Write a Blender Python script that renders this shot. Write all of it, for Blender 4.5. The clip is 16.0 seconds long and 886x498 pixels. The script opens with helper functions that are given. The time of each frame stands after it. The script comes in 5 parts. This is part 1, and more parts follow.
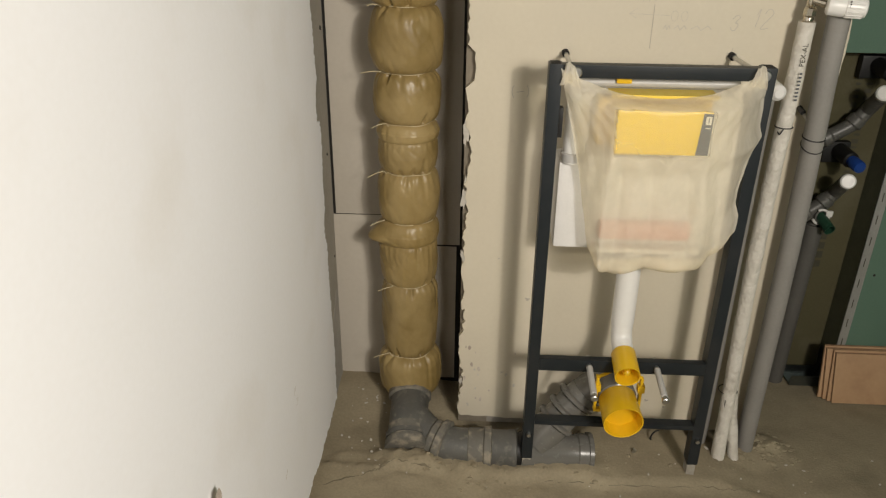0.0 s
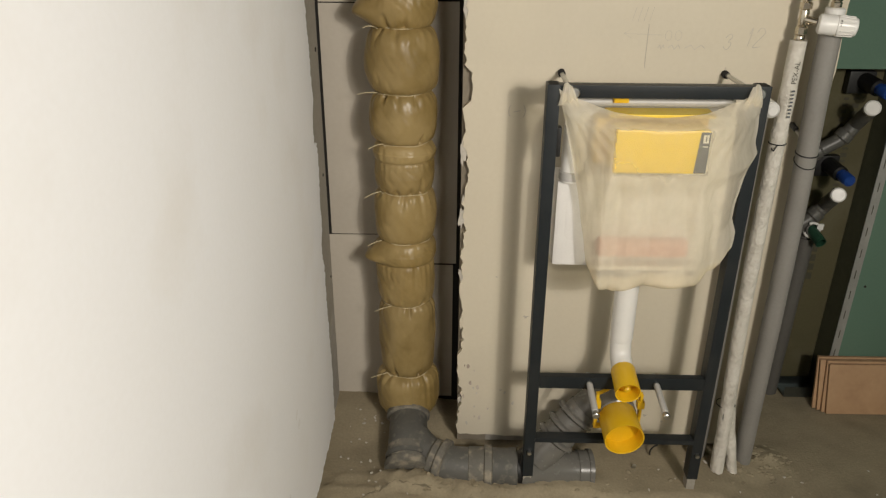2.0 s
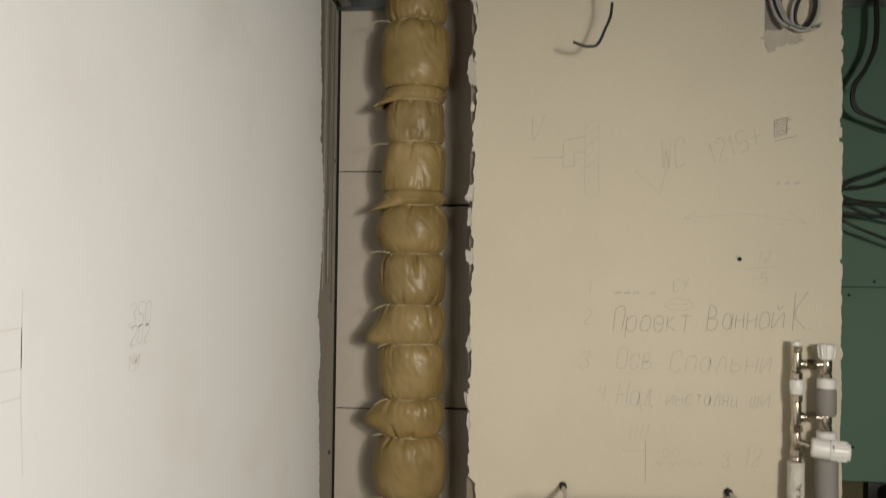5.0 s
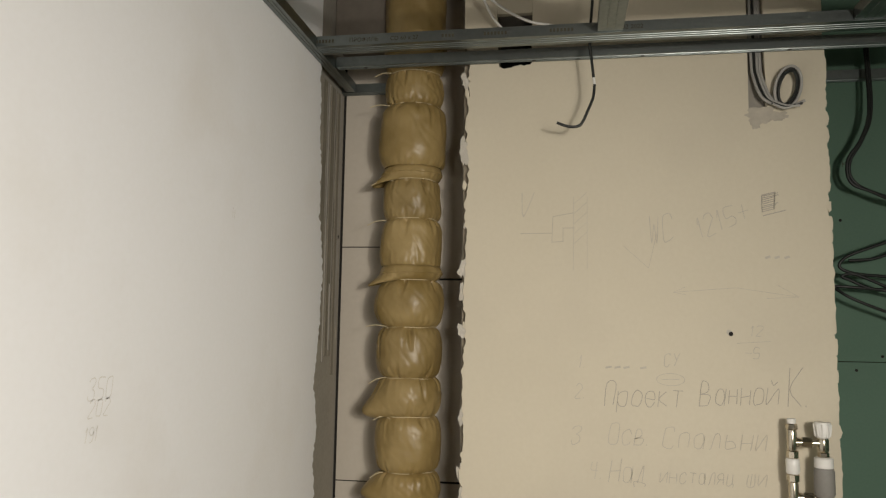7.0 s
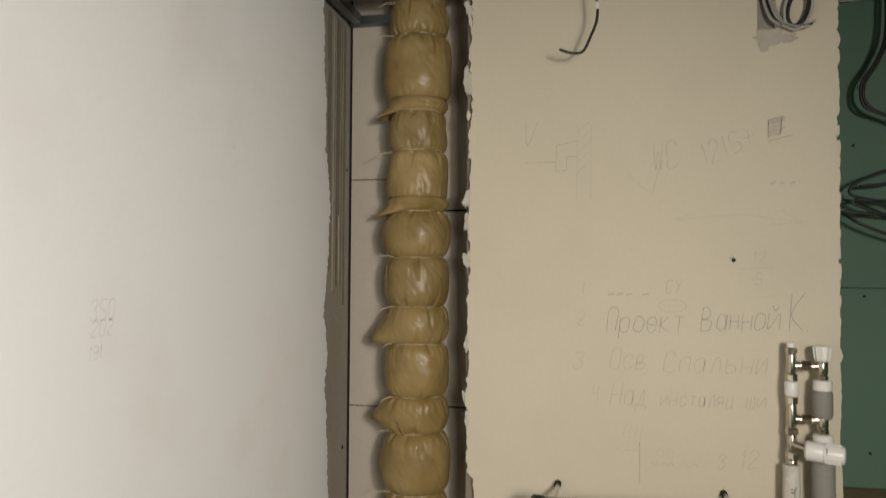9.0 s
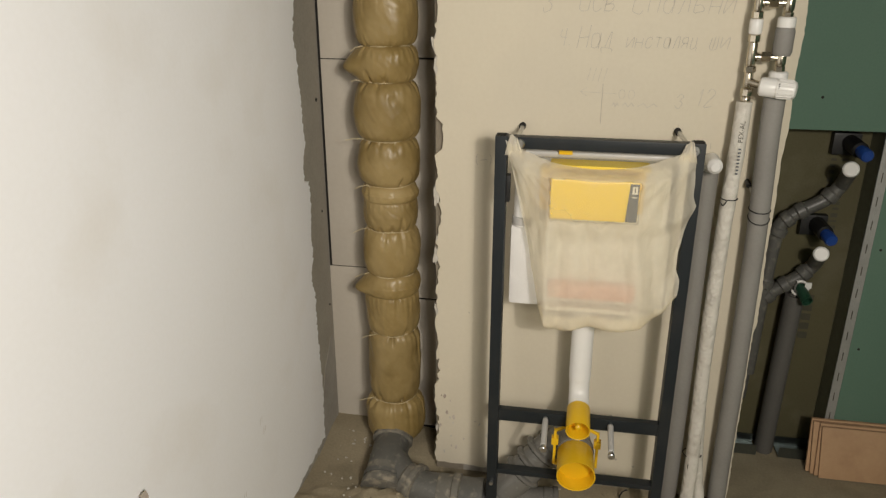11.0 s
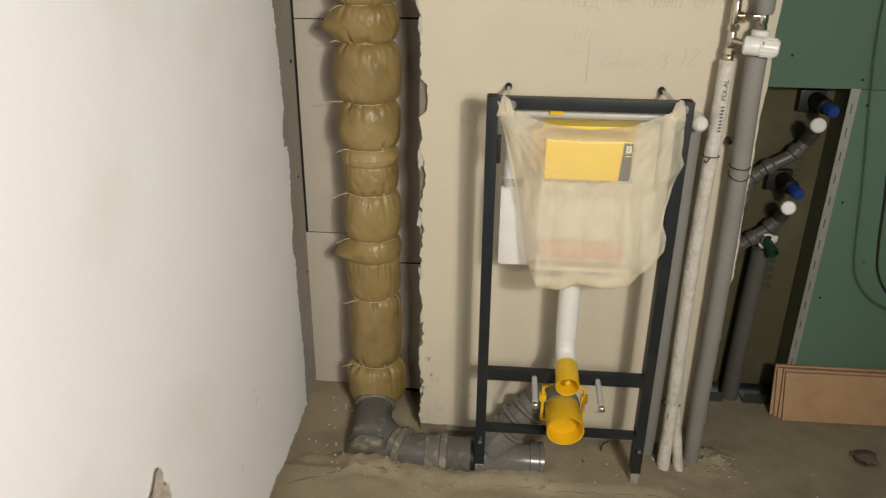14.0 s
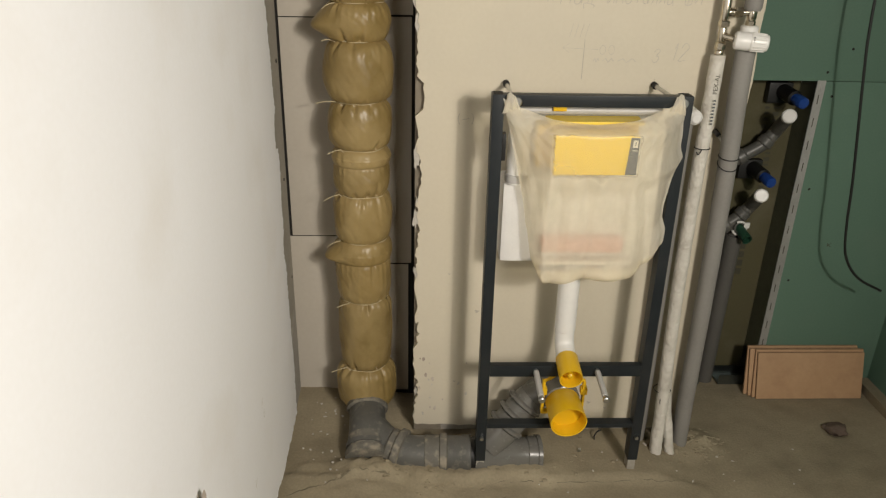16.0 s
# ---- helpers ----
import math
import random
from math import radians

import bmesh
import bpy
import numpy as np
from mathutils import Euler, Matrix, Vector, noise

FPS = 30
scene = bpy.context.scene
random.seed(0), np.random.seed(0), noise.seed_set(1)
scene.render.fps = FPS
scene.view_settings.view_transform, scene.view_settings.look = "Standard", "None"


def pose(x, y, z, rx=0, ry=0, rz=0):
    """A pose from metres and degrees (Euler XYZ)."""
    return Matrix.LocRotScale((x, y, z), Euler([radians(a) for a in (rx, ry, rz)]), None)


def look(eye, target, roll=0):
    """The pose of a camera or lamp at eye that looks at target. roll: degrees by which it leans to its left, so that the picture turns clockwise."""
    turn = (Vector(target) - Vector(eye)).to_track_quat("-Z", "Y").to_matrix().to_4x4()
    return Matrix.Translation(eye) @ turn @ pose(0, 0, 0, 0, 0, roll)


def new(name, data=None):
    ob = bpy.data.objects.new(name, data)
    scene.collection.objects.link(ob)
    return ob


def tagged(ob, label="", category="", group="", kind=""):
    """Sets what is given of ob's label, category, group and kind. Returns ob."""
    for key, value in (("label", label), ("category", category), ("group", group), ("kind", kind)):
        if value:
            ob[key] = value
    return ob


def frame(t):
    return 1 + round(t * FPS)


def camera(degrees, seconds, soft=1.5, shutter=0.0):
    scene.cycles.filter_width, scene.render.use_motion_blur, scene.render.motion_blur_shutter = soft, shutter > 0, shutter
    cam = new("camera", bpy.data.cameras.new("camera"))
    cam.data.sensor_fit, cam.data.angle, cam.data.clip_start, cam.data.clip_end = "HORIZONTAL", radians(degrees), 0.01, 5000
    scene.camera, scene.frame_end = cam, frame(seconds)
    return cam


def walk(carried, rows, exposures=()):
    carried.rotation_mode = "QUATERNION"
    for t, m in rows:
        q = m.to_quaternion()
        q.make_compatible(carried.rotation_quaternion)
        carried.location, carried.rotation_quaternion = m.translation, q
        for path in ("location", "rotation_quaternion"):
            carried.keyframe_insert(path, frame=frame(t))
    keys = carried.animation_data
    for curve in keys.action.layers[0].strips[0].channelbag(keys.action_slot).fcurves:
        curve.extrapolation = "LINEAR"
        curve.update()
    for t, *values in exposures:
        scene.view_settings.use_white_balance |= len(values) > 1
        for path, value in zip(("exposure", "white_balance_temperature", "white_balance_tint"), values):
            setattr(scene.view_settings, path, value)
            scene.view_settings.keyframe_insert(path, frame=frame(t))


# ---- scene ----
cam = camera(61.1, 16.0, soft=1.25, shutter=0.4)
METRES, EYE, TILT, LEAN, TURN = 1.159, 1.57, 0.0, 0.0, 2.5
ROWS = [
    (0.0, 0.0, 0.0, 0.0, 0.28, -26.07, -0.56),
    (0.5, -0.0035, -0.0017, 0.0003, -0.36, -26.13, -0.45),
    (1.0, -0.0085, -0.0031, 0.0103, -0.92, -26.13, -0.35),
    (1.5, -0.0323, 0.0027, 0.0175, -1.16, -25.66, -0.25),
    (2.0, -0.0365, 0.0066, 0.0146, -1.29, -25.1, -0.33),
    (2.5, -0.0297, -0.002, 0.0415, -1.01, -23.27, -0.5),
    (3.0, -0.0247, -0.0104, 0.0726, -0.85, -20.02, -0.49),
    (3.5, -0.0268, -0.0137, 0.0839, -0.72, -16.31, -0.57),
    (4.0, -0.0221, -0.0067, 0.1325, -0.27, -9.5, -0.48),
    (4.5, 0.0056, -0.0131, 0.1406, 1.04, -3.51, -0.57),
    (5.0, 0.0652, -0.0335, 0.1564, 2.65, 1.08, -0.71),
    (5.2, 0.0791, -0.0315, 0.1675, 3.04, 2.64, -0.94),
    (7.3, 0.2353, -0.0779, 0.1702, 7.28, 6.24, -0.68),
    (7.5, 0.2544, -0.0836, 0.1597, 7.63, 6.09, -0.59),
    (8.0, 0.2654, -0.072, 0.1568, 8.37, 4.97, -0.48),
    (8.5, 0.2665, -0.0762, 0.1548, 8.96, 3.65, -0.43),
    (9.0, 0.2692, -0.0789, 0.1485, 9.19, 1.57, -0.36),
    (9.5, 0.2868, -0.0856, 0.0912, 9.23, -6.33, -0.12),
    (10.0, 0.2969, -0.0932, 0.0529, 8.47, -14.13, -0.08),
    (10.2, 0.3038, -0.1021, 0.0475, 8.35, -16.23, 0.05),
    (12.3, 0.3006, -0.1427, 0.0454, 6.60, -23.54, -0.77),
    (12.5, 0.3016, -0.1458, 0.0447, 6.54, -23.61, -0.75),
    (13.0, 0.3002, -0.1455, 0.0434, 5.94, -23.78, -0.69),
    (13.5, 0.2782, -0.1452, 0.043, 4.49, -24.0, -0.61),
    (14.0, 0.1658, -0.1298, 0.0431, 2.19, -24.18, -0.58),
    (14.5, 0.0304, -0.1084, 0.0435, -0.43, -24.34, -0.68),
    (15.0, -0.0315, -0.1063, 0.0424, -2.56, -24.42, -0.86),
    (15.5, -0.0372, -0.11, 0.0426, -3.91, -24.4, -1.03),
    (16.0, -0.0347, -0.1132, 0.0429, -4.49, -24.39, -1.14),
]
walk(cam, [(t, pose(0, 0, EYE, TILT, LEAN, TURN) @ pose(METRES * x, METRES * y, METRES * z, 90 + pitch, roll, yaw)) for t, x, y, z, yaw, pitch, roll in ROWS],
     exposures=[(0.0, 0.24), (2.5, 0.16), (3.5, 0.06), (5.0, -0.10), (7.5, 0.0), (9.0, -0.08), (9.5, -0.10), (10.0, -0.02), (12.5, 0.25), (16.0, 0.25)])

# ---- light ----
world = bpy.data.worlds.new("world")
scene.world = world
world.use_nodes = True
world.node_tree.nodes["Background"].inputs[0].default_value = (0.55, 0.6, 0.7, 1)
world.node_tree.nodes["Background"].inputs[1].default_value = 0.02

WARM = (1.0, 0.925, 0.825)


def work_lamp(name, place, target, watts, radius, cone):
    """A spot lamp behind the camera, out of view."""
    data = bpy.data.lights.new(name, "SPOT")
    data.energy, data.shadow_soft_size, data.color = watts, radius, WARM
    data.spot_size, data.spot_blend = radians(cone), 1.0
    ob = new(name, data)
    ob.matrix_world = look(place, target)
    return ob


# a small bright lamp, placed by tracing the cast shadows back
work_lamp("work_lamp", (1.11, -0.67, 1.97), (0.70, 1.90, 0.35), 72, 0.035, 140)
# added soft fill: broad, unseen, turned to brighten the plastered wall
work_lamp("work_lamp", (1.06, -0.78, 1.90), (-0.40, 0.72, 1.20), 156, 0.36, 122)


# ---- materials ----
def material(name, base, other=None, rough=0.7, metal=0.0, scale=6.0, fine=60.0, bump=0.1, depth=0.004, spread=0.5, stain=None, stain_scale=2.0, stain_amount=0.3, spec=0.5, by_piece=0.0, stain_low=0.52, crease=0.0, crease_scale=20.0):
    """Two colours mixed by a coarse and a fine noise in world metres, optional stains, fine relief."""
    m = bpy.data.materials.new(name)
    m.use_nodes = True
    t = m.node_tree
    n, l = t.nodes, t.links
    b = n["Principled BSDF"]
    geo = n.new("ShaderNodeNewGeometry")

    def noise_tex(s, detail=4.0):
        x = n.new("ShaderNodeTexNoise")
        x.inputs["Scale"].default_value, x.inputs["Detail"].default_value = s, detail
        l.new(geo.outputs["Position"], x.inputs["Vector"])
        return x

    a, f = noise_tex(scale), noise_tex(fine, 6.0)
    mid = n.new("ShaderNodeMath")
    mid.operation = "MULTIPLY_ADD"
    mid.inputs[1].default_value, mid.inputs[2].default_value = 0.35, 0.0
    l.new(f.outputs["Fac"], mid.inputs[0])
    add = n.new("ShaderNodeMath")
    add.operation = "MULTIPLY_ADD"
    add.inputs[1].default_value = 0.65
    l.new(a.outputs["Fac"], add.inputs[0])
    l.new(mid.outputs[0], add.inputs[2])
    ramp = n.new("ShaderNodeMapRange")
    ramp.inputs["From Min"].default_value, ramp.inputs["From Max"].default_value = 0.5 - spread / 2.5, 0.5 + spread / 2.5
    l.new(add.outputs[0], ramp.inputs["Value"])
    mix = n.new("ShaderNodeMix")
    mix.data_type = "RGBA"
    other = other or tuple(0.82 * c for c in base)
    mix.inputs[6].default_value, mix.inputs[7].default_value = (*base, 1), (*other, 1)
    l.new(ramp.outputs[0], mix.inputs[0])
    out = mix.outputs[2]
    if stain:
        s = noise_tex(stain_scale, 5.0)
        r2 = n.new("ShaderNodeMapRange")
        r2.inputs["From Min"].default_value, r2.inputs["From Max"].default_value = stain_low, stain_low + 0.2
        r2.inputs["To Max"].default_value = stain_amount
        l.new(s.outputs["Fac"], r2.inputs["Value"])
        m2 = n.new("ShaderNodeMix")
        m2.data_type = "RGBA"
        m2.inputs[7].default_value = (*stain, 1)
        l.new(out, m2.inputs[6])
        l.new(r2.outputs[0], m2.inputs[0])
        out = m2.outputs[2]
    if by_piece:
        info = n.new("ShaderNodeObjectInfo")
        r3 = n.new("ShaderNodeMapRange")
        r3.inputs["To Min"].default_value, r3.inputs["To Max"].default_value = 1 - by_piece, 1 + by_piece
        l.new(info.outputs["Random"], r3.inputs["Value"])
        h = n.new("ShaderNodeHueSaturation")
        l.new(r3.outputs[0], h.inputs["Value"])
        l.new(out, h.inputs["Color"])
        out = h.outputs[0]
    l.new(out, b.inputs["Base Color"])
    b.inputs["Roughness"].default_value, b.inputs["Metallic"].default_value = rough, metal
    b.inputs["Specular IOR Level"].default_value = spec
    rr = n.new("ShaderNodeMapRange")
    rr.inputs["To Min"].default_value, rr.inputs["To Max"].default_value = max(0.03, rough - 0.12), min(1, rough + 0.12)
    l.new(f.outputs["Fac"], rr.inputs["Value"])
    l.new(rr.outputs[0], b.inputs["Roughness"])
    if bump:
        bp = n.new("ShaderNodeBump")
        bp.inputs["Strength"].default_value, bp.inputs["Distance"].default_value = bump, depth
        height = add.outputs[0]
        if crease:  # sharp crinkles: the distance from a noise's middle value
            c, off, ridge, sum_up = noise_tex(crease_scale, 2.0), n.new("ShaderNodeMath"), n.new("ShaderNodeMath"), n.new("ShaderNodeMath")
            off.operation, ridge.operation, sum_up.operation = "SUBTRACT", "ABSOLUTE", "MULTIPLY_ADD"
            off.inputs[1].default_value, sum_up.inputs[1].default_value = 0.5, crease
            l.new(c.outputs["Fac"], off.inputs[0]), l.new(off.outputs[0], ridge.inputs[0])
            l.new(ridge.outputs[0], sum_up.inputs[0]), l.new(height, sum_up.inputs[2])
            height = sum_up.outputs[0]
        l.new(height, bp.inputs["Height"])
        l.new(bp.outputs[0], b.inputs["Normal"])
    return m


PLASTER = material("plaster", (0.64, 0.583, 0.465), (0.595, 0.538, 0.422), 0.75, scale=1.7, fine=90, bump=0.08, depth=0.003, stain=(0.53, 0.48, 0.39), stain_scale=2.6, stain_amount=0.35)
LEFT_PLASTER = material("white_plaster", (0.87, 0.875, 0.90), (0.83, 0.83, 0.84), 0.75, scale=1.7, fine=90, bump=0.08, depth=0.003, stain=(0.70, 0.66, 0.60), stain_scale=3.2, stain_amount=0.30, stain_low=0.52)
SUBSTRATE = material("render_coat", (0.36, 0.34, 0.30), (0.27, 0.25, 0.22), 0.9, scale=7, fine=60, bump=0.5, depth=0.006)
RIBBED = material("trowelled_putty", (0.36, 0.333, 0.278), (0.27, 0.248, 0.205), 0.85, scale=5, fine=120, bump=0.35, depth=0.004)
STREAK = material("dark_putty", (0.24, 0.215, 0.170), (0.175, 0.155, 0.120), 0.85, scale=9, fine=120, bump=0.5, depth=0.005)
# SUBSTRATE made darker and browner to paint in shadow beside the niche
PIER_SHADE = material("shaded_pier_side", (0.25, 0.215, 0.165), (0.17, 0.145, 0.11), 0.9, scale=6, fine=70, bump=0.4, depth=0.005)
CHIP = material("chipped_plaster", (0.60, 0.565, 0.50), (0.42, 0.39, 0.34), 0.9, scale=20, fine=120, bump=0.6, depth=0.006)
BLOCK = material("gypsum_block", (0.56, 0.515, 0.445), (0.50, 0.455, 0.385), 0.8, scale=2.2, fine=70, bump=0.12, depth=0.003, stain=(0.5, 0.45, 0.38), stain_scale=5, stain_amount=0.25, by_piece=0.04)
BLACK = material("dark_gap", (0.012, 0.011, 0.01), (0.02, 0.018, 0.015), 0.95, bump=0)
CONCRETE = material("concrete_screed", (0.345, 0.293, 0.198), (0.235, 0.196, 0.130), 0.85, scale=4.5, fine=130, bump=0.55, depth=0.006, spread=0.45, stain=(0.16, 0.135, 0.088), stain_scale=5.5, stain_amount=0.55)
SLAB = material("ceiling_slab", (0.21, 0.185, 0.155), (0.15, 0.13, 0.11), 0.9, scale=3, fine=40, bump=0.4, depth=0.006)
GREEN = material("green_plasterboard", (0.116, 0.202, 0.149), (0.103, 0.184, 0.134), 0.8, scale=2.5, fine=150, bump=0.04, depth=0.002, stain=(0.18, 0.235, 0.185), stain_scale=6, stain_amount=0.14, by_piece=0.03)
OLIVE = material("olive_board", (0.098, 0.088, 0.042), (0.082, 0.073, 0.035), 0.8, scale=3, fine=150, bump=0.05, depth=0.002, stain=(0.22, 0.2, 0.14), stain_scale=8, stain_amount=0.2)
GOLD = material("golden_film", (0.37, 0.275, 0.125), (0.235, 0.162, 0.055), 0.40, scale=5, fine=30, bump=0.3, crease=1.1, crease_scale=11, depth=0.006, spread=0.6, spec=0.45, stain=(0.15, 0.098, 0.022), stain_scale=8, stain_amount=0.62, stain_low=0.5, by_piece=0.09)
CORD = material("cord", (0.58, 0.49, 0.31), None, 0.7, scale=80, fine=300, bump=0.3, depth=0.001)
PVC = material("grey_pvc", (0.118, 0.116, 0.106), (0.088, 0.087, 0.080), 0.42, scale=8, fine=70, bump=0.12, depth=0.002, stain=(0.27, 0.25, 0.205), stain_scale=48, stain_amount=0.55, stain_low=0.54)
PVC_DUSTY = material("mortar_dusted_pvc", (0.155, 0.146, 0.124), (0.115, 0.109, 0.093), 0.7, scale=20, fine=90, bump=0.3, depth=0.003, stain=(0.37, 0.325, 0.25), stain_scale=34, stain_amount=0.7, stain_low=0.5)
PVC_CLEAN = material("clean_grey_pvc", (0.165, 0.160, 0.146), (0.138, 0.133, 0.12), 0.24, scale=8, fine=70, bump=0.03, depth=0.002, stain=(0.28, 0.26, 0.22), stain_scale=9, stain_amount=0.3)
FOAM = material("grey_pipe_foam", (0.265, 0.255, 0.235), (0.22, 0.21, 0.195), 0.62, scale=6, fine=140, bump=0.12, depth=0.002, stain=(0.24, 0.225, 0.20), stain_scale=4, stain_amount=0.25)
# FOAM again, with the recess's shade put into its colour
SHADED_FOAM = material("shaded_pipe_foam", (0.125, 0.12, 0.11), (0.10, 0.096, 0.088), 0.6, scale=6, fine=140, bump=0.12, depth=0.002)
WHITE_FOAM = material("white_pipe_sleeve", (0.72, 0.69, 0.63), (0.56, 0.53, 0.46), 0.5, scale=26, fine=80, bump=1.0, depth=0.012, spread=0.8, stain=(0.30, 0.26, 0.21), stain_scale=22, stain_amount=0.45, stain_low=0.56)
ANTHRACITE = material("anthracite_paint", (0.013, 0.017, 0.020), (0.019, 0.023, 0.026), 0.42, scale=12, fine=150, bump=0.05, depth=0.001, stain=(0.06, 0.055, 0.05), stain_scale=7, stain_amount=0.2, spec=0.3)
ZINC = material("zinc", (0.62, 0.62, 0.60), (0.48, 0.48, 0.47), 0.32, 1.0, scale=18, fine=140, bump=0.05, depth=0.001)
GALV = material("galvanised_steel", (0.27, 0.30, 0.295), (0.18, 0.205, 0.205), 0.36, 1.0, scale=7, fine=90, bump=0.06, depth=0.001, spread=0.7)
GALV_DULL = material("dull_galvanised_steel", (0.50, 0.50, 0.48), (0.38, 0.38, 0.36), 0.5, 0.5, scale=12, fine=110, bump=0.06, depth=0.001, spread=0.7)
NICKEL = material("nickel_brass", (0.66, 0.60, 0.50), (0.52, 0.47, 0.38), 0.22, 1.0, scale=30, fine=120, bump=0.03, depth=0.001)
WHITE = material("white_plastic", (0.80, 0.79, 0.76), (0.76, 0.75, 0.72), 0.35, scale=10, fine=80, bump=0.0)
STYRO = material("white_polystyrene", (0.78, 0.77, 0.75), (0.72, 0.71, 0.69), 0.7, scale=25, fine=200, bump=0.25, depth=0.002)
SMOKE = material("grey_cistern_plastic", (0.50, 0.49, 0.47), (0.44, 0.43, 0.41), 0.4, scale=10, fine=80, bump=0.0)
YELLOW_PALE = material("pale_yellow_plastic", (0.84, 0.61, 0.15), (0.80, 0.57, 0.13), 0.4, scale=10, fine=100, bump=0.03, depth=0.001)
YELLOW_COVER = material("cover_yellow", (0.86, 0.64, 0.07), (0.83, 0.61, 0.06), 0.4, scale=10, fine=100, bump=0.03, depth=0.001)
YELLOW = material("yellow_plastic", (0.82, 0.51, 0.012), (0.76, 0.46, 0.010), 0.38, scale=10, fine=100, bump=0.03, depth=0.001)
RED = material("red_plastic", (0.72, 0.36, 0.29), (0.68, 0.32, 0.26), 0.5, bump=0.0)
LABEL_GREY = material("label_grey", (0.10, 0.11, 0.13), (0.08, 0.09, 0.10), 0.5, bump=0.0)
BLUE = material("blue_plug", (0.012, 0.055, 0.27), (0.010, 0.045, 0.22), 0.35, bump=0.0)
BLACK_PLASTIC = material("black_plastic", (0.007, 0.007, 0.007), (0.012, 0.012, 0.012), 0.5, scale=20, bump=0.03, depth=0.001)
DARK_GREEN = material("dark_green_pipe", (0.02, 0.07, 0.04), (0.016, 0.05, 0.03), 0.3, bump=0.0)
CABLE = material("black_cable", (0.012, 0.014, 0.013), (0.02, 0.022, 0.02), 0.45, bump=0.0)
CABLE_GREY = material("grey_cable", (0.42, 0.41, 0.39), (0.34, 0.33, 0.31), 0.5, bump=0.0)
PLY = material("plywood_face", (0.53, 0.335, 0.19), (0.45, 0.275, 0.15), 0.6, scale=9, fine=70, bump=0.12, depth=0.002, stain=(0.28, 0.15, 0.08), stain_scale=14, stain_amount=0.3, by_piece=0.05)
PLY_EDGE = material("plywood_edge", (0.42, 0.27, 0.16), (0.20, 0.115, 0.06), 0.75, scale=60, fine=200, bump=0.3, depth=0.002)
PENCIL = material("pencil", (0.42, 0.385, 0.33), (0.56, 0.515, 0.44), 0.7, scale=40, fine=180, bump=0.0)
FAINT = material("faint_pencil", (0.66, 0.645, 0.615), (0.77, 0.75, 0.72), 0.7, scale=40, fine=180, bump=0.0)
DUSTY = material("dusty_zinc", (0.40, 0.37, 0.32), (0.30, 0.28, 0.24), 0.7, 0.2, scale=30, fine=140, bump=0.2, depth=0.001)
PENCIL_DARK = material("dark_pencil", (0.32, 0.29, 0.25), (0.46, 0.42, 0.36), 0.7, scale=40, fine=180, bump=0.0)
PRINT = material("printed_ink", (0.05, 0.047, 0.03), (0.075, 0.068, 0.045), 0.8, scale=30, bump=0.0)
DARK_LINE = material("dark_floor_line", (0.13, 0.110, 0.072), (0.21, 0.178, 0.118), 0.9, scale=30, fine=120, bump=0.5, depth=0.004)
SMEAR = material("putty_smear", (0.52, 0.475, 0.40), (0.38, 0.345, 0.29), 0.85, scale=22, fine=90, bump=0.3, depth=0.003)
PIT = material("broken_plaster", (0.66, 0.60, 0.53), (0.26, 0.20, 0.16), 0.9, scale=30, fine=90, bump=0.7, depth=0.008)
MUD = material("brown_clod", (0.16, 0.115, 0.085), (0.09, 0.065, 0.05), 0.9, scale=25, fine=120, bump=0.6, depth=0.006)


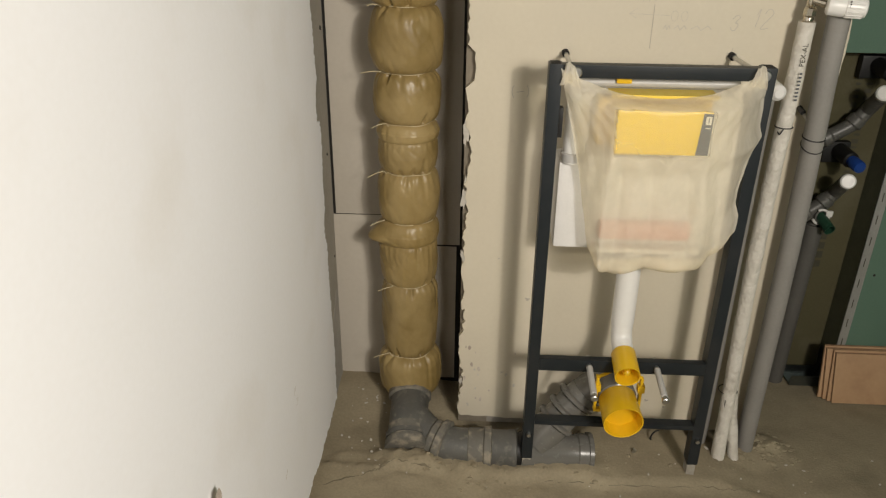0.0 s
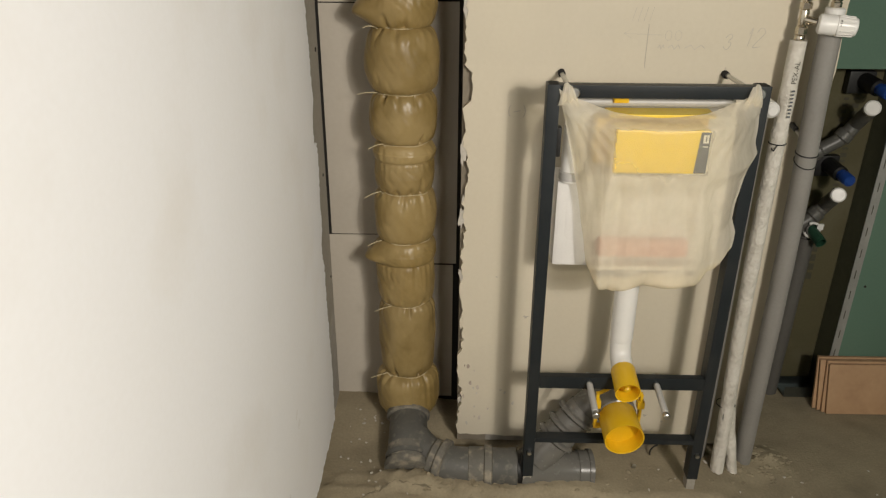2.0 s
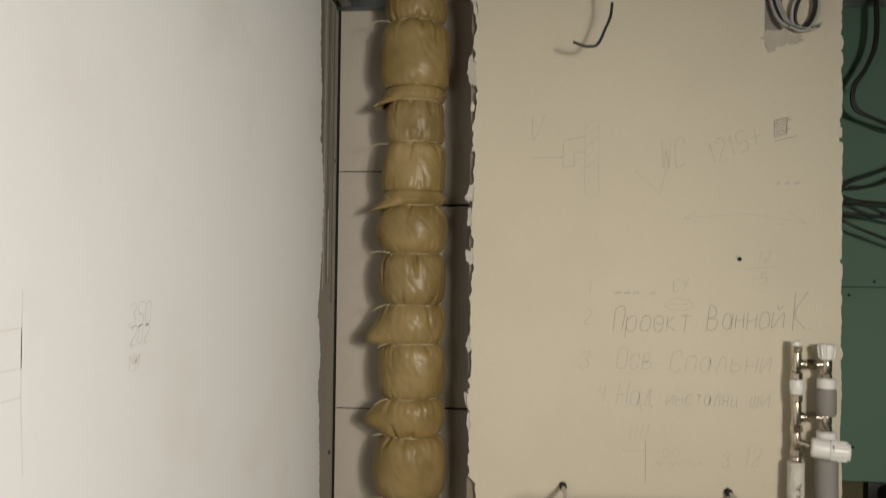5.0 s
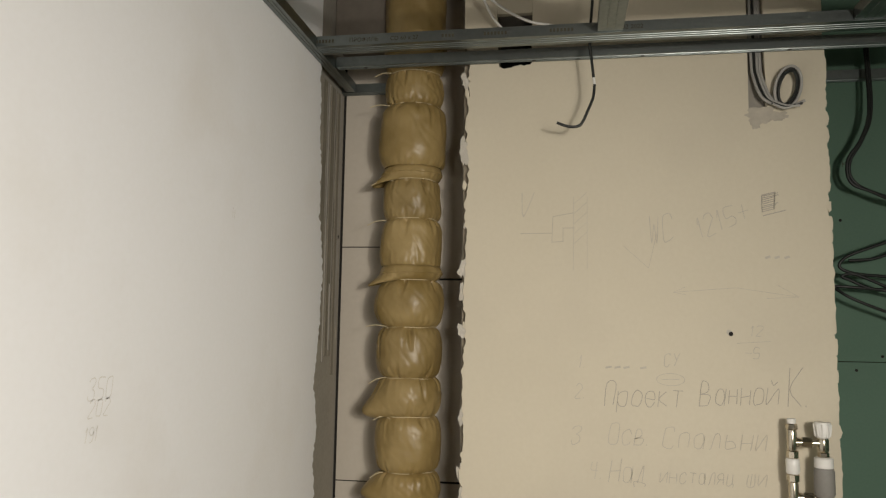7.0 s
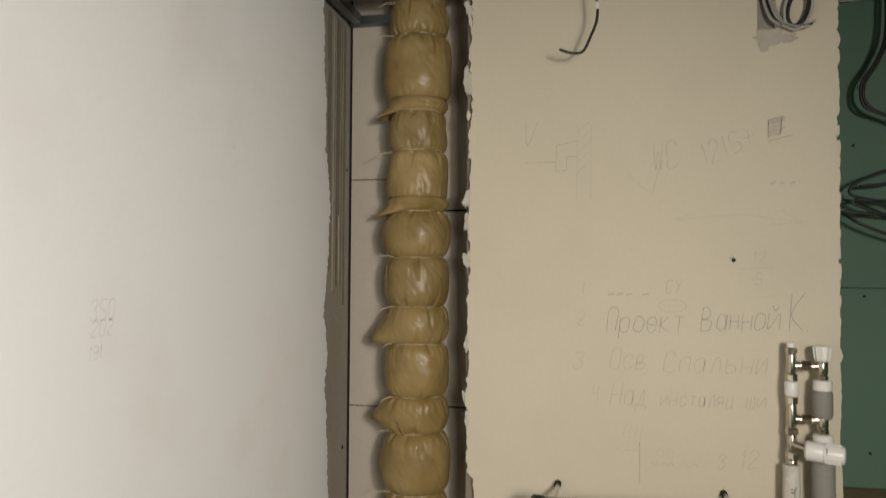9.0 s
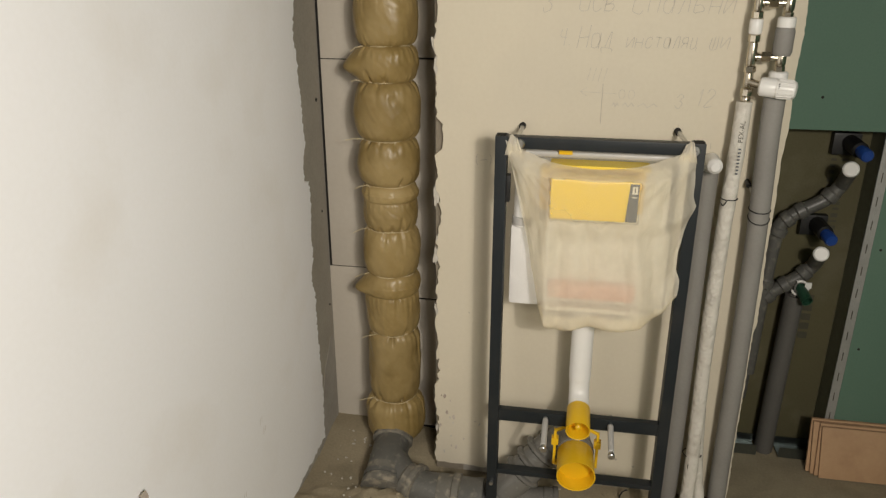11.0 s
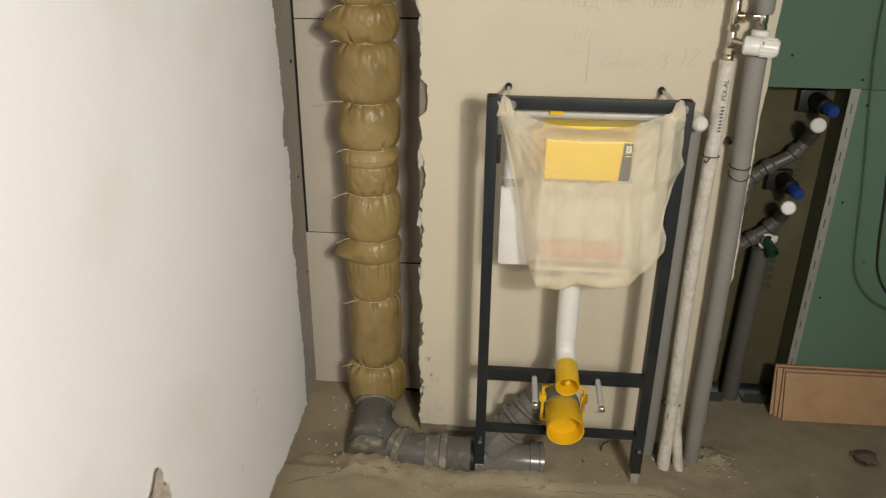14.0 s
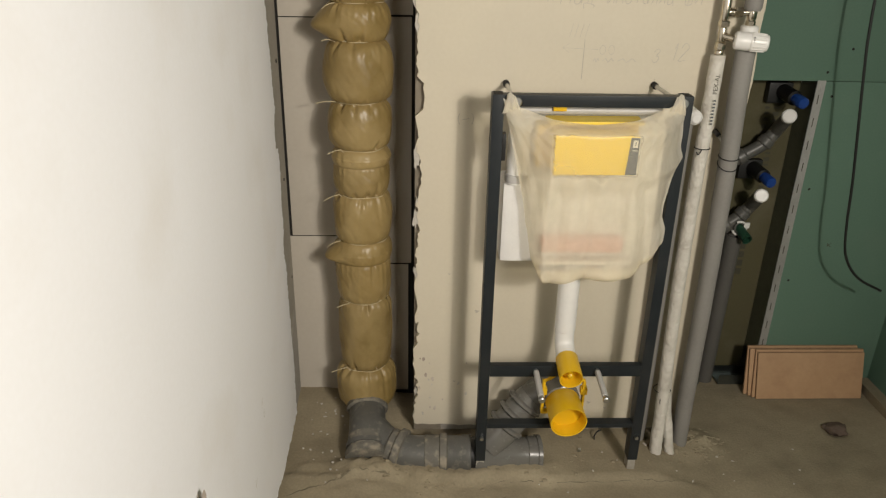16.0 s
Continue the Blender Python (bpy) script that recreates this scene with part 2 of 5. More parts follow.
def film_material():
    m = bpy.data.materials.new("milky_film")
    m.use_nodes = True
    n, l = m.node_tree.nodes, m.node_tree.links
    n.remove(n["Principled BSDF"])
    out = n["Material Output"]
    geo = n.new("ShaderNodeNewGeometry")
    tex = n.new("ShaderNodeTexNoise")
    tex.inputs["Scale"].default_value, tex.inputs["Detail"].default_value = 9, 5
    l.new(geo.outputs["Position"], tex.inputs["Vector"])
    see = n.new("ShaderNodeBsdfTransparent")
    see.inputs[0].default_value = (1.0, 0.97, 0.86, 1)
    dif = n.new("ShaderNodeBsdfDiffuse")
    dif.inputs[0].default_value = (1.0, 0.935, 0.79, 1)
    tra = n.new("ShaderNodeBsdfTranslucent")
    tra.inputs[0].default_value = (1.0, 0.93, 0.76, 1)
    glo = n.new("ShaderNodeBsdfGlossy")
    glo.inputs["Roughness"].default_value = 0.45
    a, b, c = n.new("ShaderNodeMixShader"), n.new("ShaderNodeMixShader"), n.new("ShaderNodeMixShader")
    a.inputs[0].default_value = 0.30
    l.new(dif.outputs[0], a.inputs[1]), l.new(tra.outputs[0], a.inputs[2])
    rng = n.new("ShaderNodeMapRange")
    rng.inputs["From Min"].default_value, rng.inputs["From Max"].default_value = 0.3, 0.7
    rng.inputs["To Min"].default_value, rng.inputs["To Max"].default_value = 0.44, 0.63
    l.new(tex.outputs["Fac"], rng.inputs["Value"])
    # where the film clings to the cover it turns clearer
    apart = n.new("ShaderNodeSeparateXYZ")
    l.new(geo.outputs["Position"], apart.inputs[0])
    cling = n.new("ShaderNodeMapRange")
    cling.inputs["From Min"].default_value, cling.inputs["From Max"].default_value = 1.5978, 1.6008
    cling.inputs["To Min"].default_value, cling.inputs["To Max"].default_value = 0.42, 1.0
    l.new(apart.outputs[1], cling.inputs["Value"])
    thick = n.new("ShaderNodeMath")
    thick.operation = "MULTIPLY"
    l.new(rng.outputs[0], thick.inputs[0]), l.new(cling.outputs[0], thick.inputs[1])
    l.new(thick.outputs[0], b.inputs[0]), l.new(see.outputs[0], b.inputs[1]), l.new(a.outputs[0], b.inputs[2])
    c.inputs[0].default_value = 0.035
    l.new(b.outputs[0], c.inputs[1]), l.new(glo.outputs[0], c.inputs[2])
    # long hanging creases: a ridged noise drawn out downwards
    stretch = n.new("ShaderNodeMapping")
    stretch.inputs["Scale"].default_value = (1.0, 1.0, 0.33)
    stretch.inputs["Rotation"].default_value = (0, radians(12), 0)
    l.new(geo.outputs["Position"], stretch.inputs["Vector"])
    long_noise = n.new("ShaderNodeTexNoise")
    long_noise.inputs["Scale"].default_value, long_noise.inputs["Detail"].default_value = 19, 2
    l.new(stretch.outputs[0], long_noise.inputs["Vector"])
    centred, ridge = n.new("ShaderNodeMath"), n.new("ShaderNodeMath")
    centred.operation, ridge.operation = "SUBTRACT", "ABSOLUTE"
    centred.inputs[1].default_value = 0.5
    l.new(long_noise.outputs["Fac"], centred.inputs[0]), l.new(centred.outputs[0], ridge.inputs[0])
    both = n.new("ShaderNodeMath")
    both.operation = "MULTIPLY_ADD"
    both.inputs[1].default_value = 1.6
    l.new(ridge.outputs[0], both.inputs[0]), l.new(tex.outputs["Fac"], both.inputs[2])
    bp = n.new("ShaderNodeBump")
    bp.inputs["Strength"].default_value, bp.inputs["Distance"].default_value = 0.5, 0.014
    l.new(both.outputs[0], bp.inputs["Height"])
    for s in (dif, tra, glo):
        l.new(bp.outputs[0], s.inputs["Normal"])
    l.new(c.outputs[0], out.inputs[0])
    return m


FILM = film_material()


# ---- building helpers ----
def offset_of(ob):
    v = Vector((0, 0, 0))
    while ob:
        v += ob.location
        ob = ob.parent
    return v


def part(name, bm, mat, parent=None, label="", sharp=40):
    """Links a bmesh in world metres as one mesh object under a thing or part."""
    if parent:
        bmesh.ops.translate(bm, verts=bm.verts, vec=-offset_of(parent))
    bmesh.ops.recalc_face_normals(bm, faces=bm.faces)
    me = bpy.data.meshes.new(name)
    bm.to_mesh(me)
    bm.free()
    for p in me.polygons:
        p.use_smooth = True
    me.set_sharp_from_angle(angle=radians(sharp))
    me.materials.append(mat)
    ob = new(name, me)
    ob.parent = parent
    return tagged(ob, label) if label else ob


def thing(name, place, label, category, group=""):
    ob = new(name)
    ob.location = place
    ob.empty_display_size = 0.05
    return tagged(ob, label, category, group)


def box(x0, x1, y0, y1, z0, z1, bevel=0.0, bm=None):
    bm = bm or bmesh.new()
    made = bmesh.ops.create_cube(bm, size=1)["verts"]
    for v in made:
        v.co = Vector(((x0 + x1) / 2 + v.co.x * (x1 - x0), (y0 + y1) / 2 + v.co.y * (y1 - y0), (z0 + z1) / 2 + v.co.z * (z1 - z0)))
    if bevel:
        bmesh.ops.bevel(bm, geom=list({e for v in made for e in v.link_edges}), offset=bevel, segments=2, affect="EDGES", profile=0.7)
    return bm


def smooth_path(pts, steps=6):
    """Catmull-Rom through the points."""
    p = [Vector(q) for q in pts]
    p = [2 * p[0] - p[1]] + p + [2 * p[-1] - p[-2]]
    out = []
    for i in range(1, len(p) - 2):
        for s in range(steps):
            t = s / steps
            out.append(0.5 * (2 * p[i] + (p[i + 1] - p[i - 1]) * t + (2 * p[i - 1] - 5 * p[i] + 4 * p[i + 1] - p[i + 2]) * t * t + (3 * p[i] - p[i - 1] - 3 * p[i + 1] + p[i + 2]) * t**3))
    return out + [p[-2]]


def tube(pts, radius, sides=16, caps=True, bm=None, straight=False):
    """A round tube along points; radius may be one per point."""
    bm = bm or bmesh.new()
    p = [Vector(q) for q in pts]
    rad = list(radius) if isinstance(radius, (list, tuple)) else [radius] * len(p)
    rings, side = [], None
    for i, q in enumerate(p):
        d = p[1] - p[0] if straight else p[min(i + 1, len(p) - 1)] - p[max(i - 1, 0)]
        if d.length < 1e-7:
            d = Vector((0, 0, 1))
        d.normalize()
        if side is None:
            side = d.orthogonal().normalized()
        side = side - d * side.dot(d)
        side = side.normalized() if side.length > 1e-6 else d.orthogonal().normalized()
        up = d.cross(side)
        rings.append([bm.verts.new(q + rad[i] * (math.cos(a) * side + math.sin(a) * up)) for a in (2 * math.pi * k / sides for k in range(sides))])
    for a, b in zip(rings, rings[1:]):
        for k in range(sides):
            bm.faces.new((a[k], a[(k + 1) % sides], b[(k + 1) % sides], b[k]))
    if caps:
        bm.faces.new(rings[0][::-1]), bm.faces.new(rings[-1])
    return bm


def along(a, b, steps):
    """Tube points and radii: steps of (fraction along a-b, radius)."""
    a, b = Vector(a), Vector(b)
    return [a.lerp(b, f) for f, _ in steps], [r for _, r in steps]


def rod(a, b, r, sides=16, bm=None, chamfer=0.0):
    L = (Vector(b) - Vector(a)).length
    c = min(chamfer, r * 0.6, L * 0.4)
    steps = [(0, r - c), (c / L, r), (1 - c / L, r), (1, r - c)] if c else [(0, r), (1, r)]
    return tube(*along(a, b, steps), sides=sides, bm=bm)


def sheet(outline, axis, front, thickness, bm=None):
    """A flat plate from an outline of 2D points. axis 'y': (x, z) facing -y from y=front; 'x': (y, z) facing +x from x=front."""
    bm = bm or bmesh.new()
    if axis == "y":
        f = [bm.verts.new((a, front, b)) for a, b in outline]
        k = [bm.verts.new((a, front + thickness, b)) for a, b in outline]
    else:
        f = [bm.verts.new((front, a, b)) for a, b in outline]
        k = [bm.verts.new((front - thickness, a, b)) for a, b in outline]
    bm.faces.new(f), bm.faces.new(k[::-1])
    for i in range(len(f)):
        j = (i + 1) % len(f)
        bm.faces.new((f[i], k[i], k[j], f[j]))
    return bm


def ragged(a, b, amount, step, seed, big=0.0):
    """Points from a to b, pushed sideways at random like a broken plaster edge."""
    rng = random.Random(seed)
    a, b = Vector(a), Vector(b)
    n = max(2, int((b - a).length / step))
    side = (b - a).normalized().orthogonal() if len(a) == 3 else Vector((-(b - a).y, (b - a).x)).normalized()
    out = []
    for i in range(n + 1):
        f = i / n
        w = noise.noise(Vector((f * (b - a).length * 9 + seed * 7.3, seed, 0))) * amount + rng.uniform(-1, 1) * amount * 0.35
        chip = noise.noise(Vector((f * (b - a).length * 4 + seed * 3.1, seed + 9, 0)))
        if big and chip > 0.25:
            w += big * min(1, (chip - 0.25) * 4)
        out.append(a.lerp(b, f) + side * (w if 0 < i < n else 0))
    return [tuple(q) for q in out]


def ribbon(lines, axis, plane, width, bm=None):
    """Thin pencil strokes lying on a wall: polylines in the wall's 2D, lifted a fraction of a millimetre."""
    bm = bm or bmesh.new()
    for line in lines:
        for (a, b) in zip(line, line[1:]):
            a, b = Vector(a), Vector(b)
            d = b - a
            if d.length < 1e-5:
                continue
            s = Vector((-d.y, d.x)).normalized() * width / 2
            c = [a + s, a - s, b - s, b + s]
            if axis == "y":
                bm.faces.new([bm.verts.new((q.x, plane, q.y)) for q in c])
            else:
                bm.faces.new([bm.verts.new((plane, q.x, q.y)) for q in c])
    return bm


def arc(cx, cy, rx, ry, a0, a1, n=14):
    return [(cx + rx * math.cos(radians(a0 + (a1 - a0) * i / n)), cy + ry * math.sin(radians(a0 + (a1 - a0) * i / n))) for i in range(n + 1)]


def writing(text, size, m, mat, parent, name="pencil_note", label="", thin=0.0, shear=0.15, space=1.0, squeeze=1.0):
    """Words as a flat mesh in the built-in font, at the pose m."""
    cu = bpy.data.curves.new(name, "FONT")
    cu.body, cu.size, cu.offset, cu.shear, cu.space_character = text, size, thin * size, shear, space
    cu.resolution_u = 3
    cu.fill_mode = 'FRONT'
    ob = bpy.data.objects.new(name, cu)
    me = bpy.data.meshes.new_from_object(ob)
    bpy.data.objects.remove(ob)
    # strokes of one letter may cross: lift each a hair above the last
    bm, left_over, level = bmesh.new(), None, 0
    bm.from_mesh(me)
    left_over = set(bm.verts)
    while left_over:
        stack, island = [left_over.pop()], []
        while stack:
            v = stack.pop()
            island.append(v)
            for e in v.link_edges:
                w = e.other_vert(v)
                if w in left_over:
                    left_over.discard(w)
                    stack.append(w)
        for v in island:
            v.co.z += 0.00012 * (level % 5)
        level += 1
    bm.to_mesh(me)
    bm.free()
    m = m @ Matrix.Diagonal((squeeze, 1, 1, 1))
    me.transform(Matrix.Translation(-offset_of(parent)) @ m if parent else m)
    me.materials.clear()
    me.materials.append(mat)
    made = new(name, me)
    made.parent = parent
    return tagged(made, label) if label else made


def structure(name, bm, mat, label, category, sharp=30):
    return tagged(part(name, bm, mat, None, sharp=sharp), label, category, kind="structure")


# ---- the room ----
WALL_Y, NICHE_Y, LEFT_X, GREEN_Y, RIGHT_X, TOP_Z = 1.89, 2.10, -0.412, 2.20, 1.69, 2.80
WALL_L, WALL_R = -0.03, 0.885


def floor_height(x, y):
    z = 0.045 * max(0.0, min(1.0, (0.15 - x) / 0.5)) * max(0.0, min(1.0, (y + 0.2) / 1.0))
    if x < 0.0:
        z += 0.022 * max(0.0, min(1.0, (y - 1.86) / 0.15))
    v = Vector((x, y, 0))
    edge = 1.678 + 0.016 * noise.noise(v * 7) + 0.008 * noise.noise(v * 31)
    if x < 0.9:
        z += 0.010 * max(0.0, min(1.0, (edge - y) / 0.022)) * max(0.0, min(1.0, (0.9 - x) / 0.08))
    z += 0.030 * max(0.0, min(1.0, (x - 0.08) / 0.1, (0.85 - x) / 0.12, (y - 1.655 - 0.010 * noise.noise(v * 9)) / 0.028, (1.98 - y) / 0.05))
    bed = max(0.0, 1 - ((y - 1.705) / 0.055) ** 2) * max(0.0, min(1.0, (x + 0.30) / 0.08, (0.42 - x) / 0.06))
    z += (0.040 - 0.028 * max(0.0, min(1.0, (x - 0.08) / 0.08))) * bed * (0.75 + 0.30 * noise.noise(v * 13) + 0.35 * noise.noise(v * 38) + 0.25 * noise.noise(v * 90))
    if 1.58 < y < 1.74 and x < 0.45:
        z += 0.010 * max(0.0, 0.3 + 0.7 * noise.noise(v * 20) + 0.6 * noise.noise(v * 50) + 0.4 * noise.noise(v * 110)) * min(1.0, (y - 1.58) / 0.08, (1.74 - y) / 0.02, (0.45 - x) / 0.1)
    for cx, cy, r, h in ((0.76, 1.80, 0.09, 0.014), (0.86, 1.86, 0.10, 0.022), (0.93, 1.88, 0.06, 0.016), (-0.18, 1.66, 0.13, 0.016), (0.02, 1.675, 0.09, 0.018), (0.95, 1.84, 0.07, 0.012)):
        d = math.hypot(x - cx, y - cy) / r
        if d < 1:
            z += h * (1 - d * d) * (0.7 + 0.6 * noise.noise(v * 28))
    z += 0.004 * noise.noise(v * 3) + 0.0022 * noise.noise(v * 17) + 0.0010 * noise.noise(v * 60)
    pit = math.hypot((x - 1.43) / 0.055, (y - 1.93) / 0.045)
    if pit < 1:
        z -= 0.02 * (1 - pit)
    return z


def build_floor():
    ys = [-2.7 + 0.25 * i for i in range(14)] + [0.75 + 0.03 * i for i in range(24)] + [1.47 + 0.012 * i for i in range(73)]
    xs = [-0.46 + 0.014 * i for i in range(155)]
    bm = bmesh.new()
    grid = [[bm.verts.new((x, y, floor_height(x, y))) for x in xs] for y in ys]
    for r, s in zip(grid, grid[1:]):
        for i in range(len(xs) - 1):
            bm.faces.new((r[i], r[i + 1], s[i + 1], s[i]))
    return structure("floor", bm, CONCRETE, "rough grey-brown concrete screed floor, dusty and uneven", "floor", 180)


floor = build_floor()

# left wall: grey base coat, with a plaster coat that ends in a ragged edge near the corner
wall_left = structure("wall_left", box(-0.62, -0.43, -2.7, 2.30, -0.05, TOP_Z), SUBSTRATE, "plastered wall beside the niche, off-white coat over grey base coat", "wall")
EDGE = [(0.10, 1.905), (0.30, 1.905), (0.60, 1.893), (1.0, 1.908), (1.2, 1.893), (1.40, 1.868), (1.72, 1.868), (1.92, 1.897), (2.08, 1.856), (2.5, 1.828)]
left_edge = []
for i, ((z0, y0), (z1, y1)) in enumerate(zip(EDGE, EDGE[1:])):
    left_edge += ragged((y0, z0), (y1, z1), 0.018, 0.009, 20 + i, 0.032)[: -1 if i < 8 else None]
outline = [(-2.69, 0.0)] + ragged((0.6, 0.088), (1.905, 0.106), 0.016, 0.008, 7) + left_edge[1:] + [(1.825, TOP_Z - 0.003), (-2.69, TOP_Z - 0.003)]
left_coat = part("plaster_coat", sheet(outline, "x", LEFT_X, 0.0178), LEFT_PLASTER, wall_left, "smooth off-white plaster coat with a broken edge")
# trowelled putty strip in the corner, ribbed towards the top
rng = random.Random(5)
y = 1.86
while y < 2.085:
    y1 = min(2.09, y + rng.uniform(0.006, 0.026))
    d = rng.uniform(0.0002, 0.0032)
    low_z = 1.70 + rng.uniform(-0.1, 0.45)
    pts = ragged((y1 - 0.001, low_z), (y1 - 0.001, 2.47), 0.005, 0.03, int(y * 1000))
    part("putty_streak", sheet([(y, pts[0][1])] + pts + [(y, 2.47)], "x", -0.4284 + d, d + 0.001), rng.choice((RIBBED, STREAK, STREAK, SUBSTRATE)), wall_left, "vertical streak of grey putty")
    y = y1
bm = box(-0.4300, -0.4285, 1.80, 2.088, 0.05, 2.475)
part("putty_strip", bm, RIBBED, wall_left, "bare grey putty strip")
for y, z in ((2.072, 2.04), (2.058, 1.214), (2.07, 0.52), (2.05, 0.86)):
    part("plug_hole", rod((-0.4289, y, z), (-0.4265, y, z), 0.006 if z > 1 else 0.004, 10), BLACK, wall_left)
bm = sheet([(1.86, 0.02)] + ragged((2.09, 0.02), (2.09, 0.40), 0.003, 0.03, 61)[1:] + ragged((2.06, 0.40), (1.985, 0.32), 0.01, 0.02, 62) + [(1.90, 0.10)], "x", -0.4275, 0.002)
part("putty_patch", bm, SUBSTRATE, wall_left)
# broken pit low in the plaster
bm = bmesh.new()
pit = [(0.905, 0.685), (0.912, 0.668), (0.908, 0.640), (0.925, 0.632), (0.928, 0.600), (0.918, 0.570), (0.926, 0.535), (0.90, 0.505), (0.86, 0.52), (0.815, 0.56), (0.80, 0.62), (0.835, 0.640), (0.868, 0.662), (0.890, 0.686)]
cen = bm.verts.new((LEFT_X - 0.012, 0.875, 0.60))
ring = [bm.verts.new((LEFT_X + 0.0006, a, b)) for a, b in pit]
mid = [bm.verts.new((LEFT_X - 0.004 + 0.006 * noise.noise(Vector((a * 30, b * 30, 3))), 0.875 + (a - 0.875) * 0.7, 0.60 + (b - 0.60) * 0.7)) for a, b in pit]
for i in range(len(pit)):
    j = (i + 1) % len(pit)
    bm.faces.new((ring[i], ring[j], mid[j], mid[i])), bm.faces.new((mid[i], mid[j], cen))
bmesh.ops.translate(bm, verts=bm.verts, vec=(0.0125, 0, 0))
part("broken_patch", bm, PIT, wall_left, "broken brownish patch in the plaster")
for a, b in ((1.445, 0.431), (1.43, 0.47), (1.30, 0.33)):
    part("scratch", ribbon([[(a, b), (a + 0.004, b + 0.02)], [(a + 0.01, b + 0.004), (a + 0.015, b + 0.018)]], "x", LEFT_X + 0.0004, 0.0016), PENCIL, wall_left)

# niche: blocks with open joints
wall_niche = structure("wall_niche", box(-0.44, 0.06, 2.104, 2.30, 0.0, TOP_Z), BLACK, "niche rear wall of pale gypsum blocks with dark open joints", "wall")
ZL, ZR = [0.055, 0.652, 1.331, 2.013, TOP_Z - 0.01], [0.055, 0.553, 1.338, 1.917, TOP_Z - 0.01]
for zs, x0, x1 in ((ZL, -0.4215, -0.186), (ZR, -0.184, -0.037)):
    for z0, z1 in zip(zs, zs[1:]):
        if x1 > -0.1 and z1 < 1.5:
            x1 = -0.050 if z0 < 0.5 else -0.0405
        elif x1 > -0.1:
            x1 = -0.037
        part("block", box(-0.4298 if x0 < -0.4 and z0 < 0.1 else x0, x1, NICHE_Y, 2.1035, z0 + (0.0015 if z0 < 0.1 or x0 < -0.4 else 0.003), z1 - (0.0015 if x0 < -0.4 else 0.003), 0.001), BLOCK, wall_niche)

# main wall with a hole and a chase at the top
# core strip next to the niche carries the shade in its colour
wall_main = structure("wall_main", box(-0.03, 0.06, 1.9085, 2.30, 0.03, TOP_Z), PIER_SHADE, "beige plastered pier with ragged broken edges and pencil notes", "wall")
body = bmesh.new()
for x0, x1, z0, z1 in ((0.0602, 0.155, 0.03, 2.47), (0.0602, 0.155, 2.64, TOP_Z), (0.1552, WALL_R - 0.004, 0.03, TOP_Z)):
    body = box(x0, x1, 1.9085, 2.30, z0, z1, bm=body)
part("wall_core", body, SUBSTRATE, wall_main)
part("hole_back", box(0.0602, 0.1548, 2.02, 2.03, 2.4702, 2.6398), BLACK, wall_main)
left = ragged((-0.028, 0.070), (-0.022, 1.05), 0.013, 0.010, 31, -0.014) + ragged((-0.022, 1.06), (-0.03, 1.10), 0.004, 0.012, 311) + ragged((-0.008, 1.12), (-0.006, 1.19), 0.006, 0.012, 312) + ragged((-0.026, 1.21), (-0.016, 2.549), 0.011, 0.010, 32, -0.012)
left = [(-min(0.034, -x) if x < -0.034 else x, z) for x, z in left]
hole = ragged((0.062, 2.549), (0.066, 2.478), 0.008, 0.009, 41) + ragged((0.072, 2.474), (0.150, 2.480), 0.009, 0.008, 42) + ragged((0.156, 2.49), (0.155, 2.549), 0.008, 0.009, 43)
chase = ragged((0.703, 2.549), (0.701, 2.322), 0.0015, 0.02, 44) + ragged((0.704, 2.318), (0.744, 2.324), 0.003, 0.008, 45) + ragged((0.745, 2.335), (0.742, 2.549), 0.0015, 0.02, 46)
right = ragged((0.884, 2.549), (0.886, 1.55), 0.006, 0.011, 51, 0.008) + ragged((0.886, 1.54), (0.890, 0.05), 0.004, 0.012, 52, 0.004)
bottom = ragged((0.88, 0.045), (-0.02, 0.066), 0.006, 0.02, 53)
coat = part("plaster_coat", sheet(left + hole + chase + right + bottom, "y", WALL_Y, 0.018), PLASTER, wall_main, "beige smooth plaster with chipped edges")
bm = bmesh.new()
for x0, x1, z0 in ((-0.028, 0.060, 2.5505), (0.0605, 0.1545, 2.625), (0.155, 0.702, 2.5505), (0.743, 0.884, 2.5505)):
    bm = box(x0, x1, WALL_Y, 1.908, z0, TOP_Z - 0.004, bm=bm)
part("plaster_coat", bm, PLASTER, wall_main)
# loose chips along the left edge of the coat
rng = random.Random(12)
for i in range(12):
    z = 0.20 + i * 0.2 + rng.uniform(-0.07, 0.07)
    s = rng.choice((0.005, 0.008, 0.012, 0.018)) * rng.uniform(0.8, 1.2)
    x = -0.022 + rng.uniform(-0.003, 0.004)
    bm = bmesh.new()
    n = 11
    o = [(x + s * 0.45 * math.cos(2 * math.pi * k / n) * rng.uniform(0.6, 1.2), z + s * 1.4 * math.sin(2 * math.pi * k / n) * rng.uniform(0.6, 1.2)) for k in range(n)]
    part("plaster_chip", sheet(o, "y", WALL_Y + rng.uniform(0.001, 0.004), 0.012, bm), CHIP if i % 3 == 0 else PLASTER, wall_main)
for i in range(26):
    z = 1.50 + i * 0.042 + rng.uniform(-0.012, 0.012)
    s = rng.uniform(0.008, 0.02)
    bm = bmesh.new()
    n = 8
    o = [(0.884 + s * 0.45 * math.cos(2 * math.pi * k / n) * rng.uniform(0.7, 1.2), z + s * 1.3 * math.sin(2 * math.pi * k / n) * rng.uniform(0.7, 1.2)) for k in range(n)]
    part("plaster_chip", sheet(o, "y", WALL_Y + rng.uniform(0.001, 0.006), 0.014, bm), PLASTER, wall_main)
